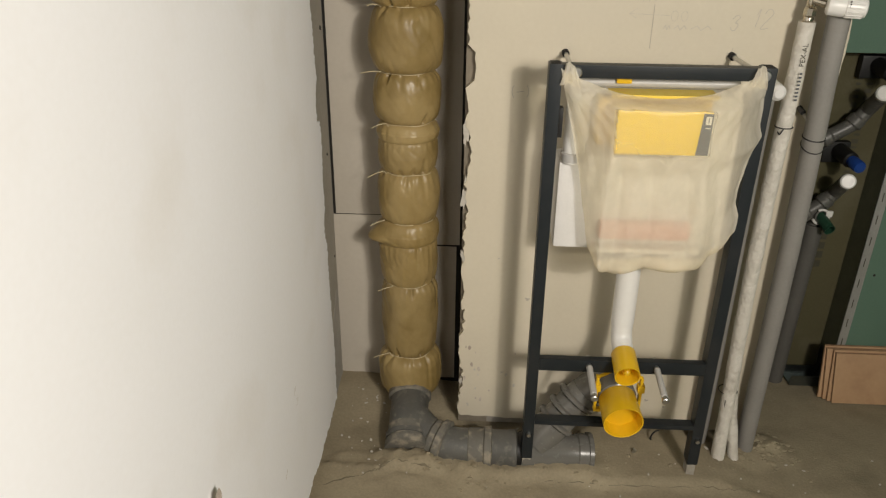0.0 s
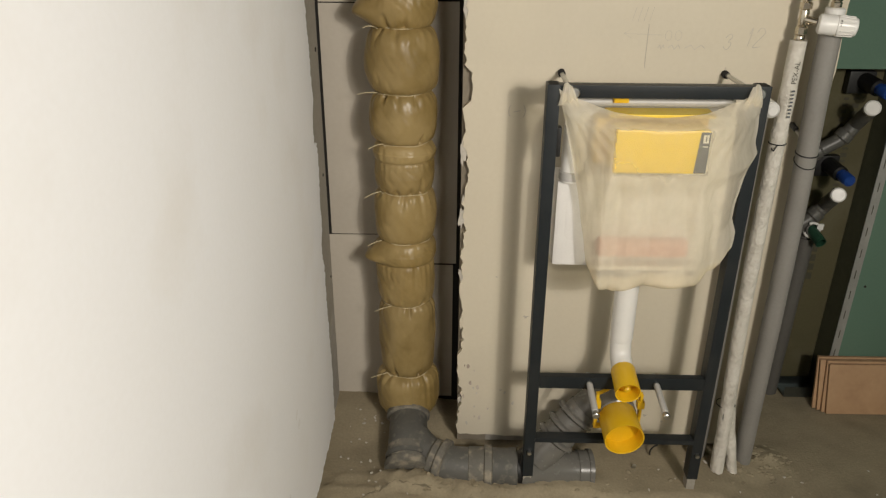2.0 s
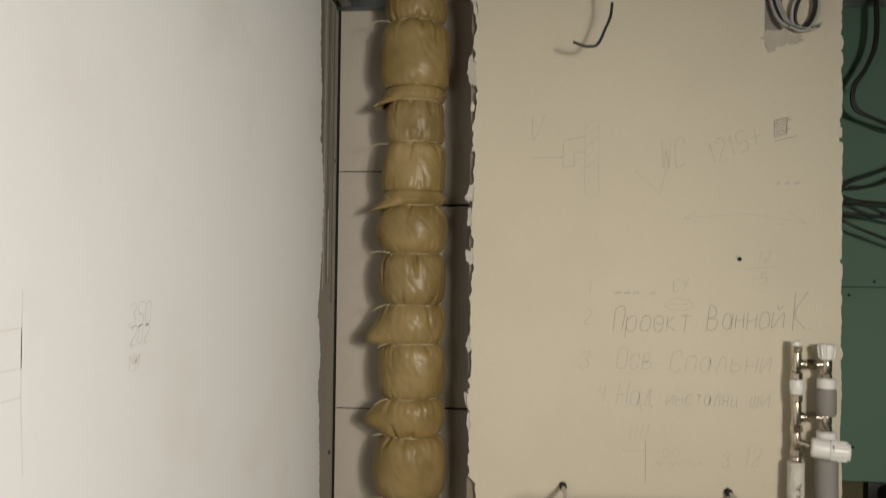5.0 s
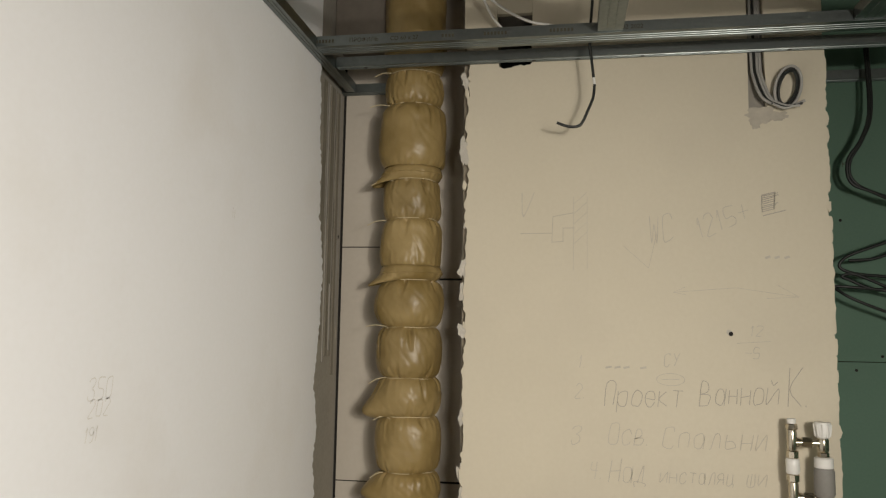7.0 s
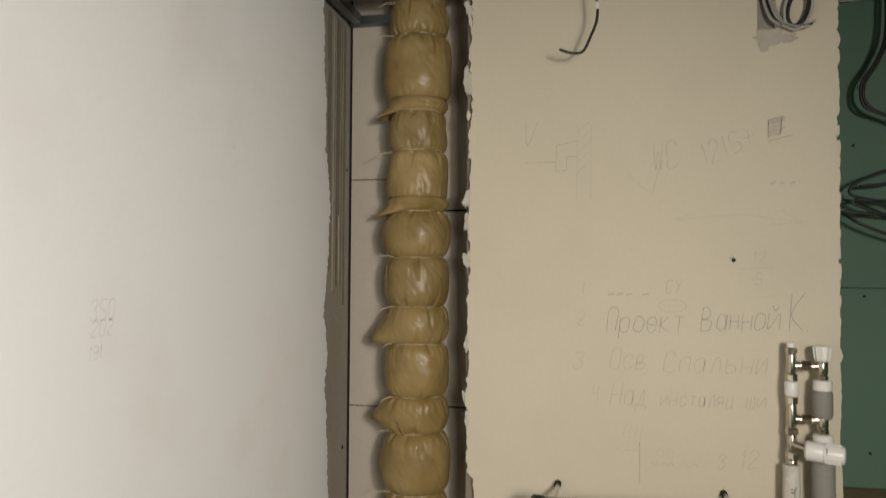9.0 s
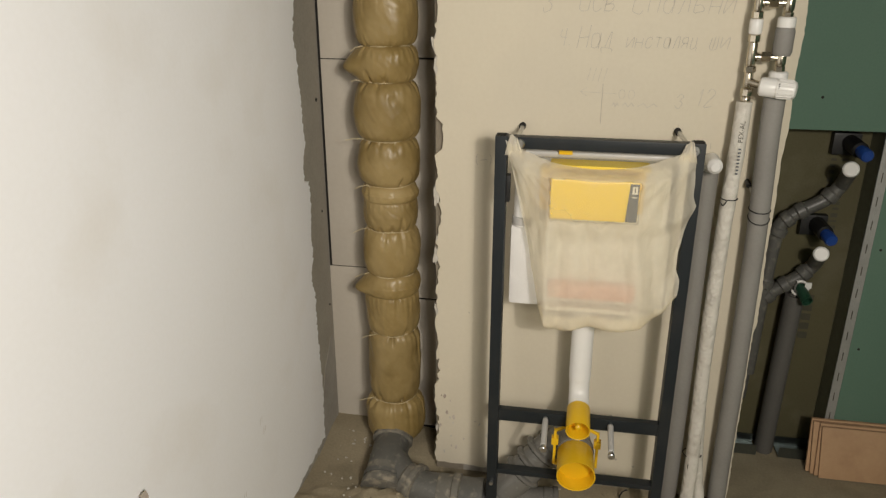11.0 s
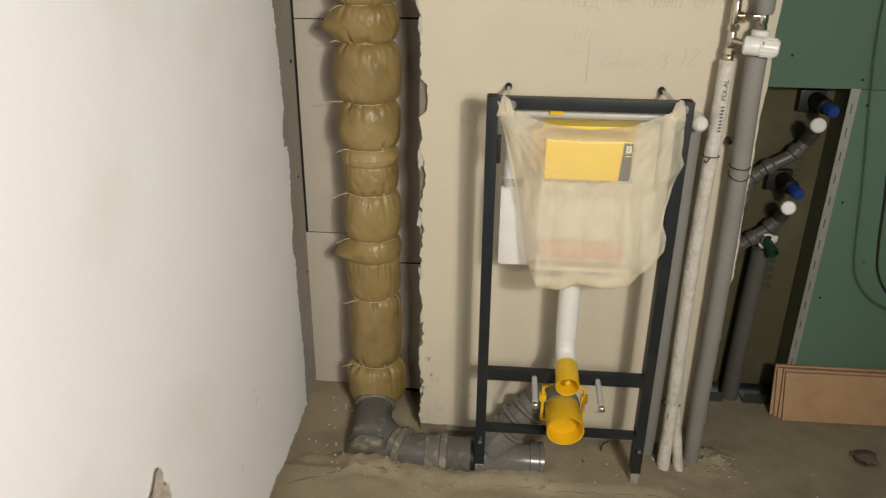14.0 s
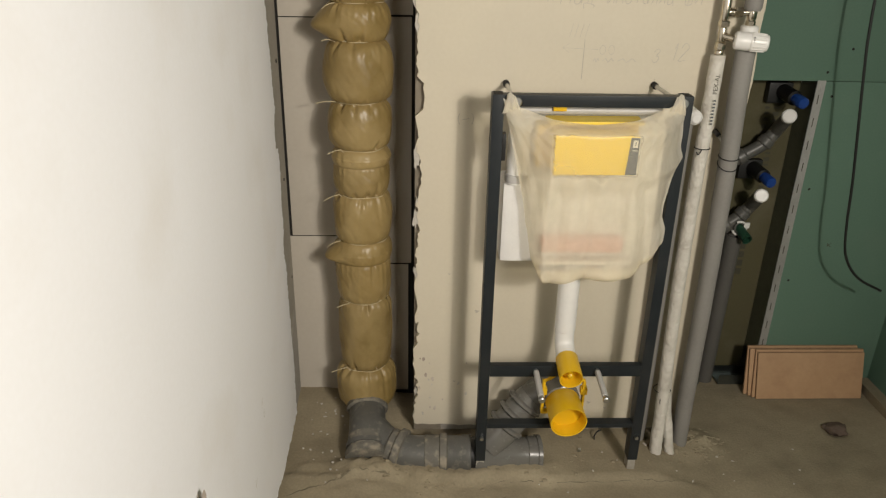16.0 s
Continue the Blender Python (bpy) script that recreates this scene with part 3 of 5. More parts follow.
for z, w, h, turn in ((2.245, 0.026, 0.085, 0.05), (2.44, 0.020, 0.045, 0.3), (1.93, 0.022, 0.05, -0.2), (1.77, 0.026, 0.045, 0.4), (1.865, 0.017, 0.06, 0.1), (1.55, 0.016, 0.05, -0.1), (1.40, 0.018, 0.06, 0.2), (0.98, 0.016, 0.07, 0.0), (0.80, 0.016, 0.06, -0.1), (0.62, 0.012, 0.05, 0.2)):
    # curled flakes of broken plaster that stand off the edge
    bm = bmesh.new()
    n = 22
    ring = []
    for k in range(n):
        t = 2 * math.pi * k / n
        q = 0.95 + 0.6 * noise.noise(Vector((math.cos(t) * 1.8, math.sin(t) * 1.8, z * 9))) + 0.35 * noise.noise(Vector((math.cos(t) * 6, math.sin(t) * 6, z * 5)))
        a, b = 0.5 * w * q * math.cos(t), 0.5 * h * q * math.sin(t)
        ring.append((-0.026 + a * math.cos(turn) - b * math.sin(turn), z + a * math.sin(turn) + b * math.cos(turn)))
    bm = sheet(ring, "y", WALL_Y + 0.003, 0.008, bm)
    for v in bm.verts:
        v.co.y -= 0.10 * (v.co.x + 0.026) + 0.006 * noise.noise(v.co * 60)
    part("plaster_flake", bm, CHIP, wall_main, "broken white plaster flake")
rng = random.Random(77)
for i in range(16):  # chips and dirt specks low on the pier
    x, z, s = rng.uniform(-0.015, 0.03) if i < 10 else rng.uniform(0.0, 0.14), rng.uniform(0.09, 0.34), rng.uniform(0.002, 0.006)
    o = [(x + s * math.cos(2 * math.pi * k / 7) * rng.uniform(0.5, 1.2), z + 1.6 * s * math.sin(2 * math.pi * k / 7) * rng.uniform(0.5, 1.2)) for k in range(7)]
    part("plaster_chip", sheet(o, "y", WALL_Y - 0.0007, 0.002), PIT if i % 3 else CHIP, wall_main)
for x, z, s in ((0.163, 0.492, 0.007), (0.10, 0.235, 0.004), (0.545, 0.150, 0.006), (0.60, 0.128, 0.004), (0.075, 0.62, 0.003)):
    o = [(x + 1.5 * s * math.cos(k * 0.7) * (0.7 + 0.4 * math.sin(k * 2.3)), z + 0.8 * s * math.sin(k * 0.7) * (0.7 + 0.4 * math.cos(k * 1.9))) for k in range(9)]
    part("plaster_chip", sheet(o, "y", WALL_Y - 0.0008, 0.002), SMEAR, wall_main)
part("anchor_hole", rod((0.644, WALL_Y - 0.0006, 1.770), (0.644, WALL_Y + 0.004, 1.770), 0.0055, 12), BLACK, wall_main)
part("anchor_hole", rod((0.640, WALL_Y - 0.0004, 1.774), (0.640, WALL_Y + 0.004, 1.774), 0.0065, 12), CHIP, wall_main)

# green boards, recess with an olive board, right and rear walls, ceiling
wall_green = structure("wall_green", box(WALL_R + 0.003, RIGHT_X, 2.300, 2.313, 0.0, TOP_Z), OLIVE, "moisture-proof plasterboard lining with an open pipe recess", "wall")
for x0, x1, z0, z1 in ((0.90, RIGHT_X - 0.002, 1.699, TOP_Z - 0.004), (0.90, RIGHT_X - 0.002, 1.148, 1.697), (1.268, RIGHT_X - 0.002, 0.012, 1.146)):
    part("plasterboard", box(x0, x1, GREEN_Y, GREEN_Y + 0.0125, z0, z1, 0.0008), GREEN, wall_green, "green moisture-proof plasterboard")
for x, z in ((1.038, 1.675), (1.049, 1.243), (1.013, 2.096), (1.107, 1.702 + 0.012), (1.329, 1.248), (1.265, 1.176), (1.296, 1.100), (1.293, 0.787), (1.295, 0.445), (1.60, 0.15), (1.60, 1.10), (1.60, 0.75)):
    part("screw", rod((x, GREEN_Y - 0.0008, z), (x, GREEN_Y + 0.004, z), 0.0042, 10), BLACK, wall_green)
for x, z, s in ((1.033, 2.259, 0.016), (1.41, 0.582, 0.013)):
    part("ink_mark", ribbon([[(x - s / 2, z - s / 2), (x - s / 2, z + s / 2)], [(x + s / 2, z + s / 2), (x - s / 2, z), (x + s / 2, z - s / 2)]], "y", GREEN_Y - 0.0005, 0.002), PRINT, wall_green)
rng = random.Random(8)
for x, w, z0, z1 in ((1.135, 0.016, 0.92, 1.13), (1.165, 0.02, 0.74, 1.13)):
    z = z0
    while z < z1:
        h = rng.uniform(0.008, 0.02)
        part("printed_bar", box(x + rng.uniform(-0.001, 0.001), x + w, 2.2993, 2.2996, z, z + h * 0.7), PRINT, wall_green)
        z += h + 0.006
for i in range(5):
    z = 0.42 + i * 0.034
    part("printed_bar", box(1.135, 1.165, 2.2993, 2.2996, z, z + 0.024), PRINT, wall_green)
wall_right = structure("wall_right", box(RIGHT_X, RIGHT_X + 0.1, -2.7, 2.32, 0.0, TOP_Z), GREEN, "green plasterboard side wall", "wall")
structure("kerb", box(RIGHT_X - 0.045, RIGHT_X - 0.001, 1.2, 2.198, -0.01, 0.035, 0.006), CONCRETE, "low concrete kerb along the side wall", "kerb")
# out of view: closes the room, with plaster chosen for its bounced light
structure("wall_rear", box(-0.62, RIGHT_X + 0.1, -2.8, -2.7, -0.05, TOP_Z), PLASTER, "unseen rear wall added to close the room and bounce light", "wall")
structure("ceiling", box(-0.62, RIGHT_X + 0.1, -2.8, 2.32, TOP_Z, TOP_Z + 0.15), SLAB, "bare concrete ceiling slab", "ceiling")

# ---- golden wrapped riser in the niche ----
AX, AY = -0.188, 2.000
riser = thing("wrapped_riser_pipe", (AX, AY, 0.125), "vertical drain riser wrapped in golden film, tied with cord", "pipe")
TIES = [0.090, 0.246, 0.492, 0.627, 0.695, 0.845, 0.936, 0.986, 1.121, 1.288, 1.388, 1.536, 1.640, 1.777, 1.905, 1.945, 2.073, 2.185, 2.223, 2.402, 2.495, 2.79]
# radius of the bulge, flare of the skirt, where the flare sits (0 bottom, 1 top)
SHAPE = [(0.098, 0.004, 0.3), (0.084, 0.0, 0), (0.085, 0.012, 1), (0.089, 0.034, 0.35), (0.088, 0.004, 0.5), (0.084, 0.0, 0.5), (0.087, 0.004, 0.4), (0.092, 0.012, 0.4), (0.096, 0.016, 0.45),
         (0.092, 0.036, 0.5), (0.090, 0.004, 0.5), (0.090, 0.044, 0.2), (0.090, 0.014, 0.4), (0.092, 0.016, 0.4), (0.088, 0.052, 0.0), (0.084, 0.012, 0.3), (0.083, 0.0, 0.5), (0.088, 0.046, 0.0), (0.095, 0.010, 0.4), (0.084, 0.0, 0.5), (0.088, 0.0, 0.5)]
SEWN = {3, 6, 15, 18}  # folds that end in a lip, with no cord


def wrap_piece(i):
    z0, z1 = TIES[i], TIES[i + 1]
    big, flare, where = SHAPE[i]
    big = 0.076 + (big - 0.076) * 0.97
    flare *= 0.5 if flare < 0.02 else 0.95
    rng = random.Random(100 + i)
    nz, na = 30, 160
    ph = [rng.uniform(0, 6.28) for _ in range(5)]
    k1, k2 = rng.randint(11, 15), rng.randint(23, 31)
    neck0 = 0.0705 if i not in SEWN else 0.080
    neck1 = 0.0705 if i + 1 not in SEWN else 0.078
    if i == 0:
        neck0 = 0.070
    toward = math.radians(188 + rng.uniform(-8, 8))
    bm = bmesh.new()
    rings = []
    h = z1 - z0
    for r in range(nz + 1):
        s = r / nz
        ring = []
        d0, d1 = s * h, (1 - s) * h
        rise0, rise1 = 1 - math.exp(-d0 / 0.016), 1 - math.exp(-d1 / 0.016)
        base = neck0 + (big - neck0) * rise0 if s < 0.5 else neck1 + (big - neck1) * rise1
        base += 0.001 * math.sin(math.pi * s)
        for a in range(na):
            th = 2 * math.pi * a / na
            pleat0, pleat1 = max(0.0, 1 - d0 / (0.016 + 0.085 * abs(noise.noise(Vector((th * 2.5, i, 5)))))), max(0.0, 1 - d1 / (0.020 + (0.24 if i < 4 else 0.13) * abs(noise.noise(Vector((th * 2.5, i, 8))))))
            dart0 = max(0.0, 0.15 + 1.6 * noise.noise(Vector((th * 2.3, i * 1.7, 2))))
            dart1 = max(0.0, 0.20 + 1.7 * noise.noise(Vector((th * 2.3, i * 1.7, 4))))
            if h < 0.075:  # short smooth cuffs
                dart0, dart1 = dart0 * 0.15, dart1 * 0.15
            w = pleat0 * (0.002 - (0.008 if i in SEWN else 0.034 if i < 4 else 0.022) * dart0 * abs(math.sin(0.5 * k1 * th + ph[0] + 0.5 * math.sin(2 * th))) ** 5 + (0.0012 if h > 0.075 else 0.0) * math.sin(k2 * th + ph[1])) * min(1, d0 / 0.006)
            w += pleat1 * (0.002 - (0.008 if i + 1 in SEWN else 0.038 if i < 4 else 0.026) * dart1 * abs(math.sin(0.5 * k1 * th + ph[2] + 0.6 * math.sin(2 * th))) ** 5 + (0.0012 if h > 0.075 else 0.0) * math.sin(k2 * th + ph[3])) * min(1, d1 / 0.006)
            v = Vector((math.cos(th) * 1.6 + i * 3.7, math.sin(th) * 1.6, (z0 + d0) * 14))
            w += 0.0060 * noise.noise(v * 0.8) * min(rise0, rise1) + 0.0012 * abs(noise.noise(v * 2.7)) * min(rise0, rise1)
            diag = noise.noise(Vector((th * 1.2 + ph[4], (z0 + d0) * 22 + th * 2.0, i)))
            w -= 0.0020 * max(0, 0.16 - abs(diag)) * 5 * min(rise0, rise1)
            f = max(0.0, math.cos(th - toward)) ** 5 * flare * math.exp(-((s - where) / 0.30) ** 2)
            rad = base + w + f
            ring.append(bm.verts.new((AX + rad * math.cos(th), min(AY + rad * math.sin(th), NICHE_Y - 0.003), z0 + d0 - f * 0.35)))
        rings.append(ring)
    for r, q in zip(rings, rings[1:]):
        for a in range(na):
            bm.faces.new((r[a], r[(a + 1) % na], q[(a + 1) % na], q[a]))
    if i == 0:
        bm.faces.new(rings[0][::-1])
    return bm


for i in range(len(SHAPE)):
    part("film_wrap", wrap_piece(i), GOLD, riser, sharp=60)
for i in range(1, len(TIES) - 1):
    if i in SEWN:
        continue
    z = TIES[i]
    rng = random.Random(300 + i)
    ring = [(AX + (0.0722 + 0.0016 * math.sin(5 * t + i)) * math.cos(t), AY + (0.0722 + 0.0016 * math.sin(5 * t + i)) * math.sin(t), z + 0.003 * math.sin(t + i) + 0.0015 * math.sin(3 * t + i)) for t in (2 * math.pi * k / 40 for k in range(41))]
    bm = tube(ring, 0.0012, 8)
    a = math.radians(rng.uniform(205, 235))
    s = Vector((AX + 0.075 * math.cos(a), AY + 0.075 * math.sin(a), z))
    e = s + Vector((-rng.uniform(0.03, 0.055), -rng.uniform(0.005, 0.02), rng.uniform(-0.022, 0.002)))
    bm = tube(smooth_path([s, s.lerp(e, 0.5) + Vector((0, -0.004, 0.004)), e], 4), 0.0013, 6, bm=bm)
    if i % 2:
        e2 = s + Vector((rng.uniform(0.012, 0.03), -0.008, rng.uniform(-0.016, -0.004)))
        bm = tube(smooth_path([s, s.lerp(e2, 0.5) + Vector((0, -0.006, 0)), e2], 4), 0.0014, 6, bm=bm)
    part("tie_cord", bm, CORD, riser, "knotted pale cord")

# ---- grey drain on the floor ----
drain = thing("floor_drain_pipe", (-0.03, 1.76, 0.03), "dusty grey plastic drain tee and elbow bedded in screed", "pipe")


def collar(a, b, r, lip=0.006):
    """A socket: a wider sleeve with a rounded lip at b."""
    L = (Vector(b) - Vector(a)).length
    return tube(*along(a, b, [(0, r), (0.08, r + lip * 0.5), (1 - 0.35, r + lip * 0.5), (1 - 0.30, r + lip), (1 - 0.04, r + lip), (1, r + lip * 0.4)]), sides=32)


R = 0.054
path = smooth_path([(-0.186, 1.975, 0.105), (-0.185, 1.945, 0.104), (-0.182, 1.90, 0.096), (-0.180, 1.83, 0.085), (-0.178, 1.765, 0.058)], 5)
part("tee_body", tube(path, R * 1.09, 32), PVC, drain)
part("socket_rim", tube([(-0.1855, 1.950, 0.114), (-0.1850, 1.943, 0.108), (-0.1845, 1.926, 0.100), (-0.1842, 1.919, 0.097)], [R + 0.002, R + 0.013, R + 0.014, R + 0.004], 32), PVC_DUSTY, drain, "dusted socket rim")
part("end_cap", collar((-0.1795, 1.815, 0.078), (-0.177, 1.738, 0.046), R, 0.014), PVC_DUSTY, drain, "plugged socket caked with mortar")
part("cap_ridge", tube([(-0.1788, 1.785, 0.0655), (-0.1784, 1.772, 0.060)], R + 0.012, 32), PVC, drain)
part("branch", tube(smooth_path([(-0.182, 1.87, 0.095), (-0.140, 1.815, 0.075), (-0.095, 1.778, 0.060)], 5), R * 0.96, 32), PVC, drain)
part("elbow_rim", tube(*along((-0.110, 1.785, 0.062), (-0.062, 1.766, 0.054), [(0, R), (0.12, R + 0.006), (0.5, R + 0.006), (0.55, R + 0.015), (0.92, R + 0.015), (1, R + 0.004)]), sides=36), PVC_DUSTY, drain)
part("elbow", tube(smooth_path([(-0.075, 1.770, 0.055), (-0.045, 1.762, 0.053), (-0.01, 1.758, 0.052), (0.03, 1.757, 0.052)], 6), R + 0.003, 36), PVC, drain)
part("coupling", collar((0.0, 1.758, 0.052), (0.075, 1.756, 0.052), R, 0.011), PVC_DUSTY, drain)
part("reducer", collar((0.070, 1.756, 0.052), (0.148, 1.755, 0.052), R + 0.001, 0.005), PVC, drain)
part("rubber_seal", rod((0.146, 1.755, 0.052), (0.160, 1.755, 0.052), R - 0.002, 32), BLACK_PLASTIC, drain, "black rubber ring")
part("run", tube(*along((0.158, 1.760, 0.047), (0.345, 1.772, 0.036), [(0, R + 0.002), (0.05, R + 0.006), (0.2, R + 0.006), (0.24, R), (1, R)]), sides=32), PVC_CLEAN, drain, "shiny clean grey pipe")
part("run_socket", collar((0.325, 1.771, 0.037), (0.372, 1.774, 0.034), R, 0.008), PVC_CLEAN, drain)
part("inlet_branch", tube(smooth_path([(0.20, 1.765, 0.075), (0.25, 1.785, 0.125), (0.305, 1.805, 0.185), (0.345, 1.815, 0.225)], 5), R * 0.95, 32), PVC_CLEAN, drain)
for f in (0.0, 1.0, 2.0):
    a = Vector((0.262 + 0.028 * f, 1.790 + 0.010 * f, 0.140 + 0.033 * f))
    d = Vector((0.028, 0.010, 0.033)).normalized()
    part("ridge_ring", tube(*along(a - d * 0.009, a + d * 0.009, [(0, R), (0.3, R + 0.007), (0.7, R + 0.007), (1, R)]), sides=32), PVC_CLEAN, drain)

# ---- wall-hung toilet frame ----
frame_thing = thing("toilet_frame", (0.412, 1.72, 0.0), "anthracite steel wall-hung toilet frame with concealed cistern", "toilet frame")
for x0 in (0.160, 0.634):
    post = part("post", box(x0, x0 + 0.030, 1.700, 1.740, 0.070, 1.206, 0.002), ANTHRACITE, frame_thing)
    part("open_end", box(x0 + 0.004, x0 + 0.026, 1.704, 1.736, 1.2064, 1.2072), BLACK, post)
    part("foot", box(x0 + 0.003, x0 + 0.027, 1.704, 1.736, 0.004, 0.072, 0.001), DUSTY, post, "galvanised telescopic foot")
    part("foot_plate", box(x0 + 0.001, x0 + 0.029, 1.700, 1.742, 0.0, 0.010, 0.001), DUSTY, post)
    part("foot_bolt", rod((x0 + 0.015, 1.690, 0.16), (x0 + 0.015, 1.702, 0.16), 0.006, 6), ZINC, post)
part("top_bar", box(0.1902, 0.6338, 1.700, 1.730, 1.176, 1.2055, 0.002), ANTHRACITE, frame_thing)
part("cross_bar", box(0.1902, 0.6338, 1.700, 1.722, 0.379, 0.416, 0.002), ANTHRACITE, frame_thing)
part("lower_bar", box(0.1902, 0.6338, 1.700, 1.730, 0.194, 0.208, 0.001), ANTHRACITE, frame_thing)
part("side_clip", box(0.190, 0.200, 1.703, 1.730, 1.035, 1.105, 0.002), BLACK_PLASTIC, frame_thing)
for x, wx in ((0.215, 0.214), (0.632, 0.618)):
    anchor = part("wall_anchor", rod((x, 1.715, 1.190), (wx, 1.889, 1.195), 0.0055, 12), ZINC, frame_thing, "threaded zinc wall anchor")
    part("anchor_sleeve", rod((wx, 1.872, 1.1945), (wx, 1.889, 1.1952), 0.009, 12), BLACK, anchor)
    part("nut", rod((x, 1.735, 1.1906), (x, 1.746, 1.1909), 0.010, 6), ZINC, anchor)
    part("washer", rod((x + 0.006, 1.694, 1.189), (x + 0.006, 1.700, 1.189), 0.013, 20, chamfer=0.002), ZINC, anchor)
# cistern
cist = part("cistern", box(0.203, 0.612, 1.735, 1.845, 0.735, 0.965, 0.012), STYRO, frame_thing, "white insulated concealed cistern")
part("cistern_shoulder", box(0.222, 0.600, 1.7325, 1.835, 0.800, 1.135, 0.020), STYRO, cist)
part("side_column", tube([(0.236, 1.745, 0.964), (0.236, 1.745, 0.985), (0.236, 1.745, 1.09), (0.238, 1.748, 1.115), (0.246, 1.75, 1.128)], [0.029, 0.027, 0.026, 0.023, 0.010], 24), WHITE, cist)
part("column_band", rod((0.236, 1.745, 0.966), (0.236, 1.745, 0.990), 0.0305, 24, chamfer=0.003), SMOKE, cist)
part("water_rail", rod((0.235, 1.742, 1.158), (0.600, 1.742, 1.158), 0.011, 16), SMOKE, cist)
part("lid_strip", box(0.300, 0.540, 1.672, 1.735, 1.138, 1.147, 0.002), YELLOW_COVER, cist)
part("rail_clip", box(0.318, 0.352, 1.722, 1.752, 1.160, 1.176, 0.003), YELLOW, cist)
shaft = part("access_cover", box(0.306, 0.512, 1.604, 1.736, 1.031, 1.131, 0.006), YELLOW_COVER, cist, "yellow access shaft cover")
part("shaft_collar", box(0.276, 0.532, 1.690, 1.7365, 1.024, 1.1345, 0.008), YELLOW_PALE, cist)
part("cover_label", sheet([(0.484, 1.033), (0.511, 1.033), (0.511, 1.127), (0.490, 1.127)], "y", 1.6030, 0.0008), LABEL_GREY, shaft)
part("label_icon", box(0.4955, 0.5075, 1.6018, 1.6028, 1.103, 1.121), WHITE, shaft)
part("label_bar", box(0.5005, 0.5025, 1.6010, 1.6017, 1.107, 1.118), LABEL_GREY, shaft)
part("label_line", box(0.4955, 0.5075, 1.6018, 1.6028, 1.094, 1.096), WHITE, shaft)
part("red_insert", box(0.310, 0.535, 1.700, 1.7345, 0.776, 0.822, 0.014), RED, cist, "red protective insert")
part("white_lip", box(0.292, 0.560, 1.690, 1.7345, 0.745, 0.757, 0.004), WHITE, cist)
# flush pipe and plugs
flush = part("flush_pipe", tube(smooth_path([(0.411, 1.765, 0.745), (0.411, 1.765, 0.62), (0.412, 1.765, 0.50), (0.413, 1.752, 0.455), (0.414, 1.715, 0.432)], 6), 0.0285, 28), WHITE, frame_thing, "white flush pipe")
part("flush_sleeve", rod((0.412, 1.765, 0.50), (0.411, 1.765, 0.74), 0.0305, 28, chamfer=0.004), WHITE, flush)


def plug(a, b, r, parent, name):
    """An open-fronted cup: outer shell, inner wall, rib across."""
    a, b = Vector(a), Vector(b)
    d = (b - a).normalized()
    pts = [a, a + d * 0.002, b - d * 0.002, b, b - d * 0.001, a.lerp(b, 0.55), a.lerp(b, 0.55) + d * 0.0005]
    bm = tube(pts, [r * 0.93, r * 0.96, r, r, r - 0.003, r - 0.005, 0.002], sides=36, straight=True)
    return part(name, bm, YELLOW, parent, "yellow plastic transport plug")


small = plug((0.414, 1.715, 0.433), (0.414, 1.632, 0.415), 0.0335, frame_thing, "flush_plug")
part("plug_pin", rod((0.414, 1.690, 0.427), (0.414, 1.640, 0.417), 0.009, 14, chamfer=0.004), YELLOW, small)
big = plug((0.414, 1.715, 0.283), (0.418, 1.622, 0.272), 0.0535, frame_thing, "drain_plug")
part("plug_rib", sheet([(-0.0025, -0.046), (0.0025, -0.046), (0.0025, 0.046), (-0.0025, 0.046)], "y", 0, 0.030), YELLOW, big)
rib = big.children[0]
rib.matrix_local = Matrix.Translation(Vector((0.4175, 1.634, 0.274)) - offset_of(big)) @ Euler((radians(-7), radians(14), 0)).to_matrix().to_4x4()
part("outlet_sleeve", tube(smooth_path([(0.414, 1.712, 0.283), (0.413, 1.755, 0.288), (0.400, 1.800, 0.275), (0.365, 1.818, 0.248), (0.335, 1.813, 0.215)], 6), 0.047, 32), PVC_CLEAN, frame_thing, "grey outlet bend")
part("sleeve_rim", rod((0.414, 1.7155, 0.2835), (0.413, 1.738, 0.287), 0.0535, 32, chamfer=0.003), PVC_CLEAN, frame_thing)
for s in (-1, 1):
    cx = 0.414 + s * 0.060
    jaw = box(cx - 0.004, cx + 0.004, 1.705, 1.722, 0.245, 0.358, 0.002)
    jaw = box(cx - 0.010, cx + 0.010, 1.702, 1.724, 0.312, 0.334, 0.003, bm=jaw)
    if s < 0:
        jaw = box(0.352, 0.378, 1.705, 1.722, 0.243, 0.251, 0.002, bm=jaw)
    jaw = tube(smooth_path([(cx, 1.713, 0.356), (cx - s * 0.019, 1.713, 0.366), (cx - s * 0.036, 1.713, 0.380)], 3), 0.005, 8, bm=jaw)
    part("clamp_jaw", jaw, YELLOW, frame_thing, "yellow pipe clamp jaw")
for x in (0.324, 0.504):
    stud = part("mounting_rod", rod((x, 1.735, 0.405), (x, 1.575, 0.385), 0.0065, 14), ZINC, frame_thing, "threaded mounting rod")
    part("rod_sleeve", rod((x, 1.693, 0.400), (x, 1.590, 0.387), 0.0085, 14, chamfer=0.001), SMOKE, stud)
    part("rod_nut", rod((x, 1.583, 0.386), (x, 1.572, 0.3846), 0.0095, 14, chamfer=0.002), ZINC, stud)


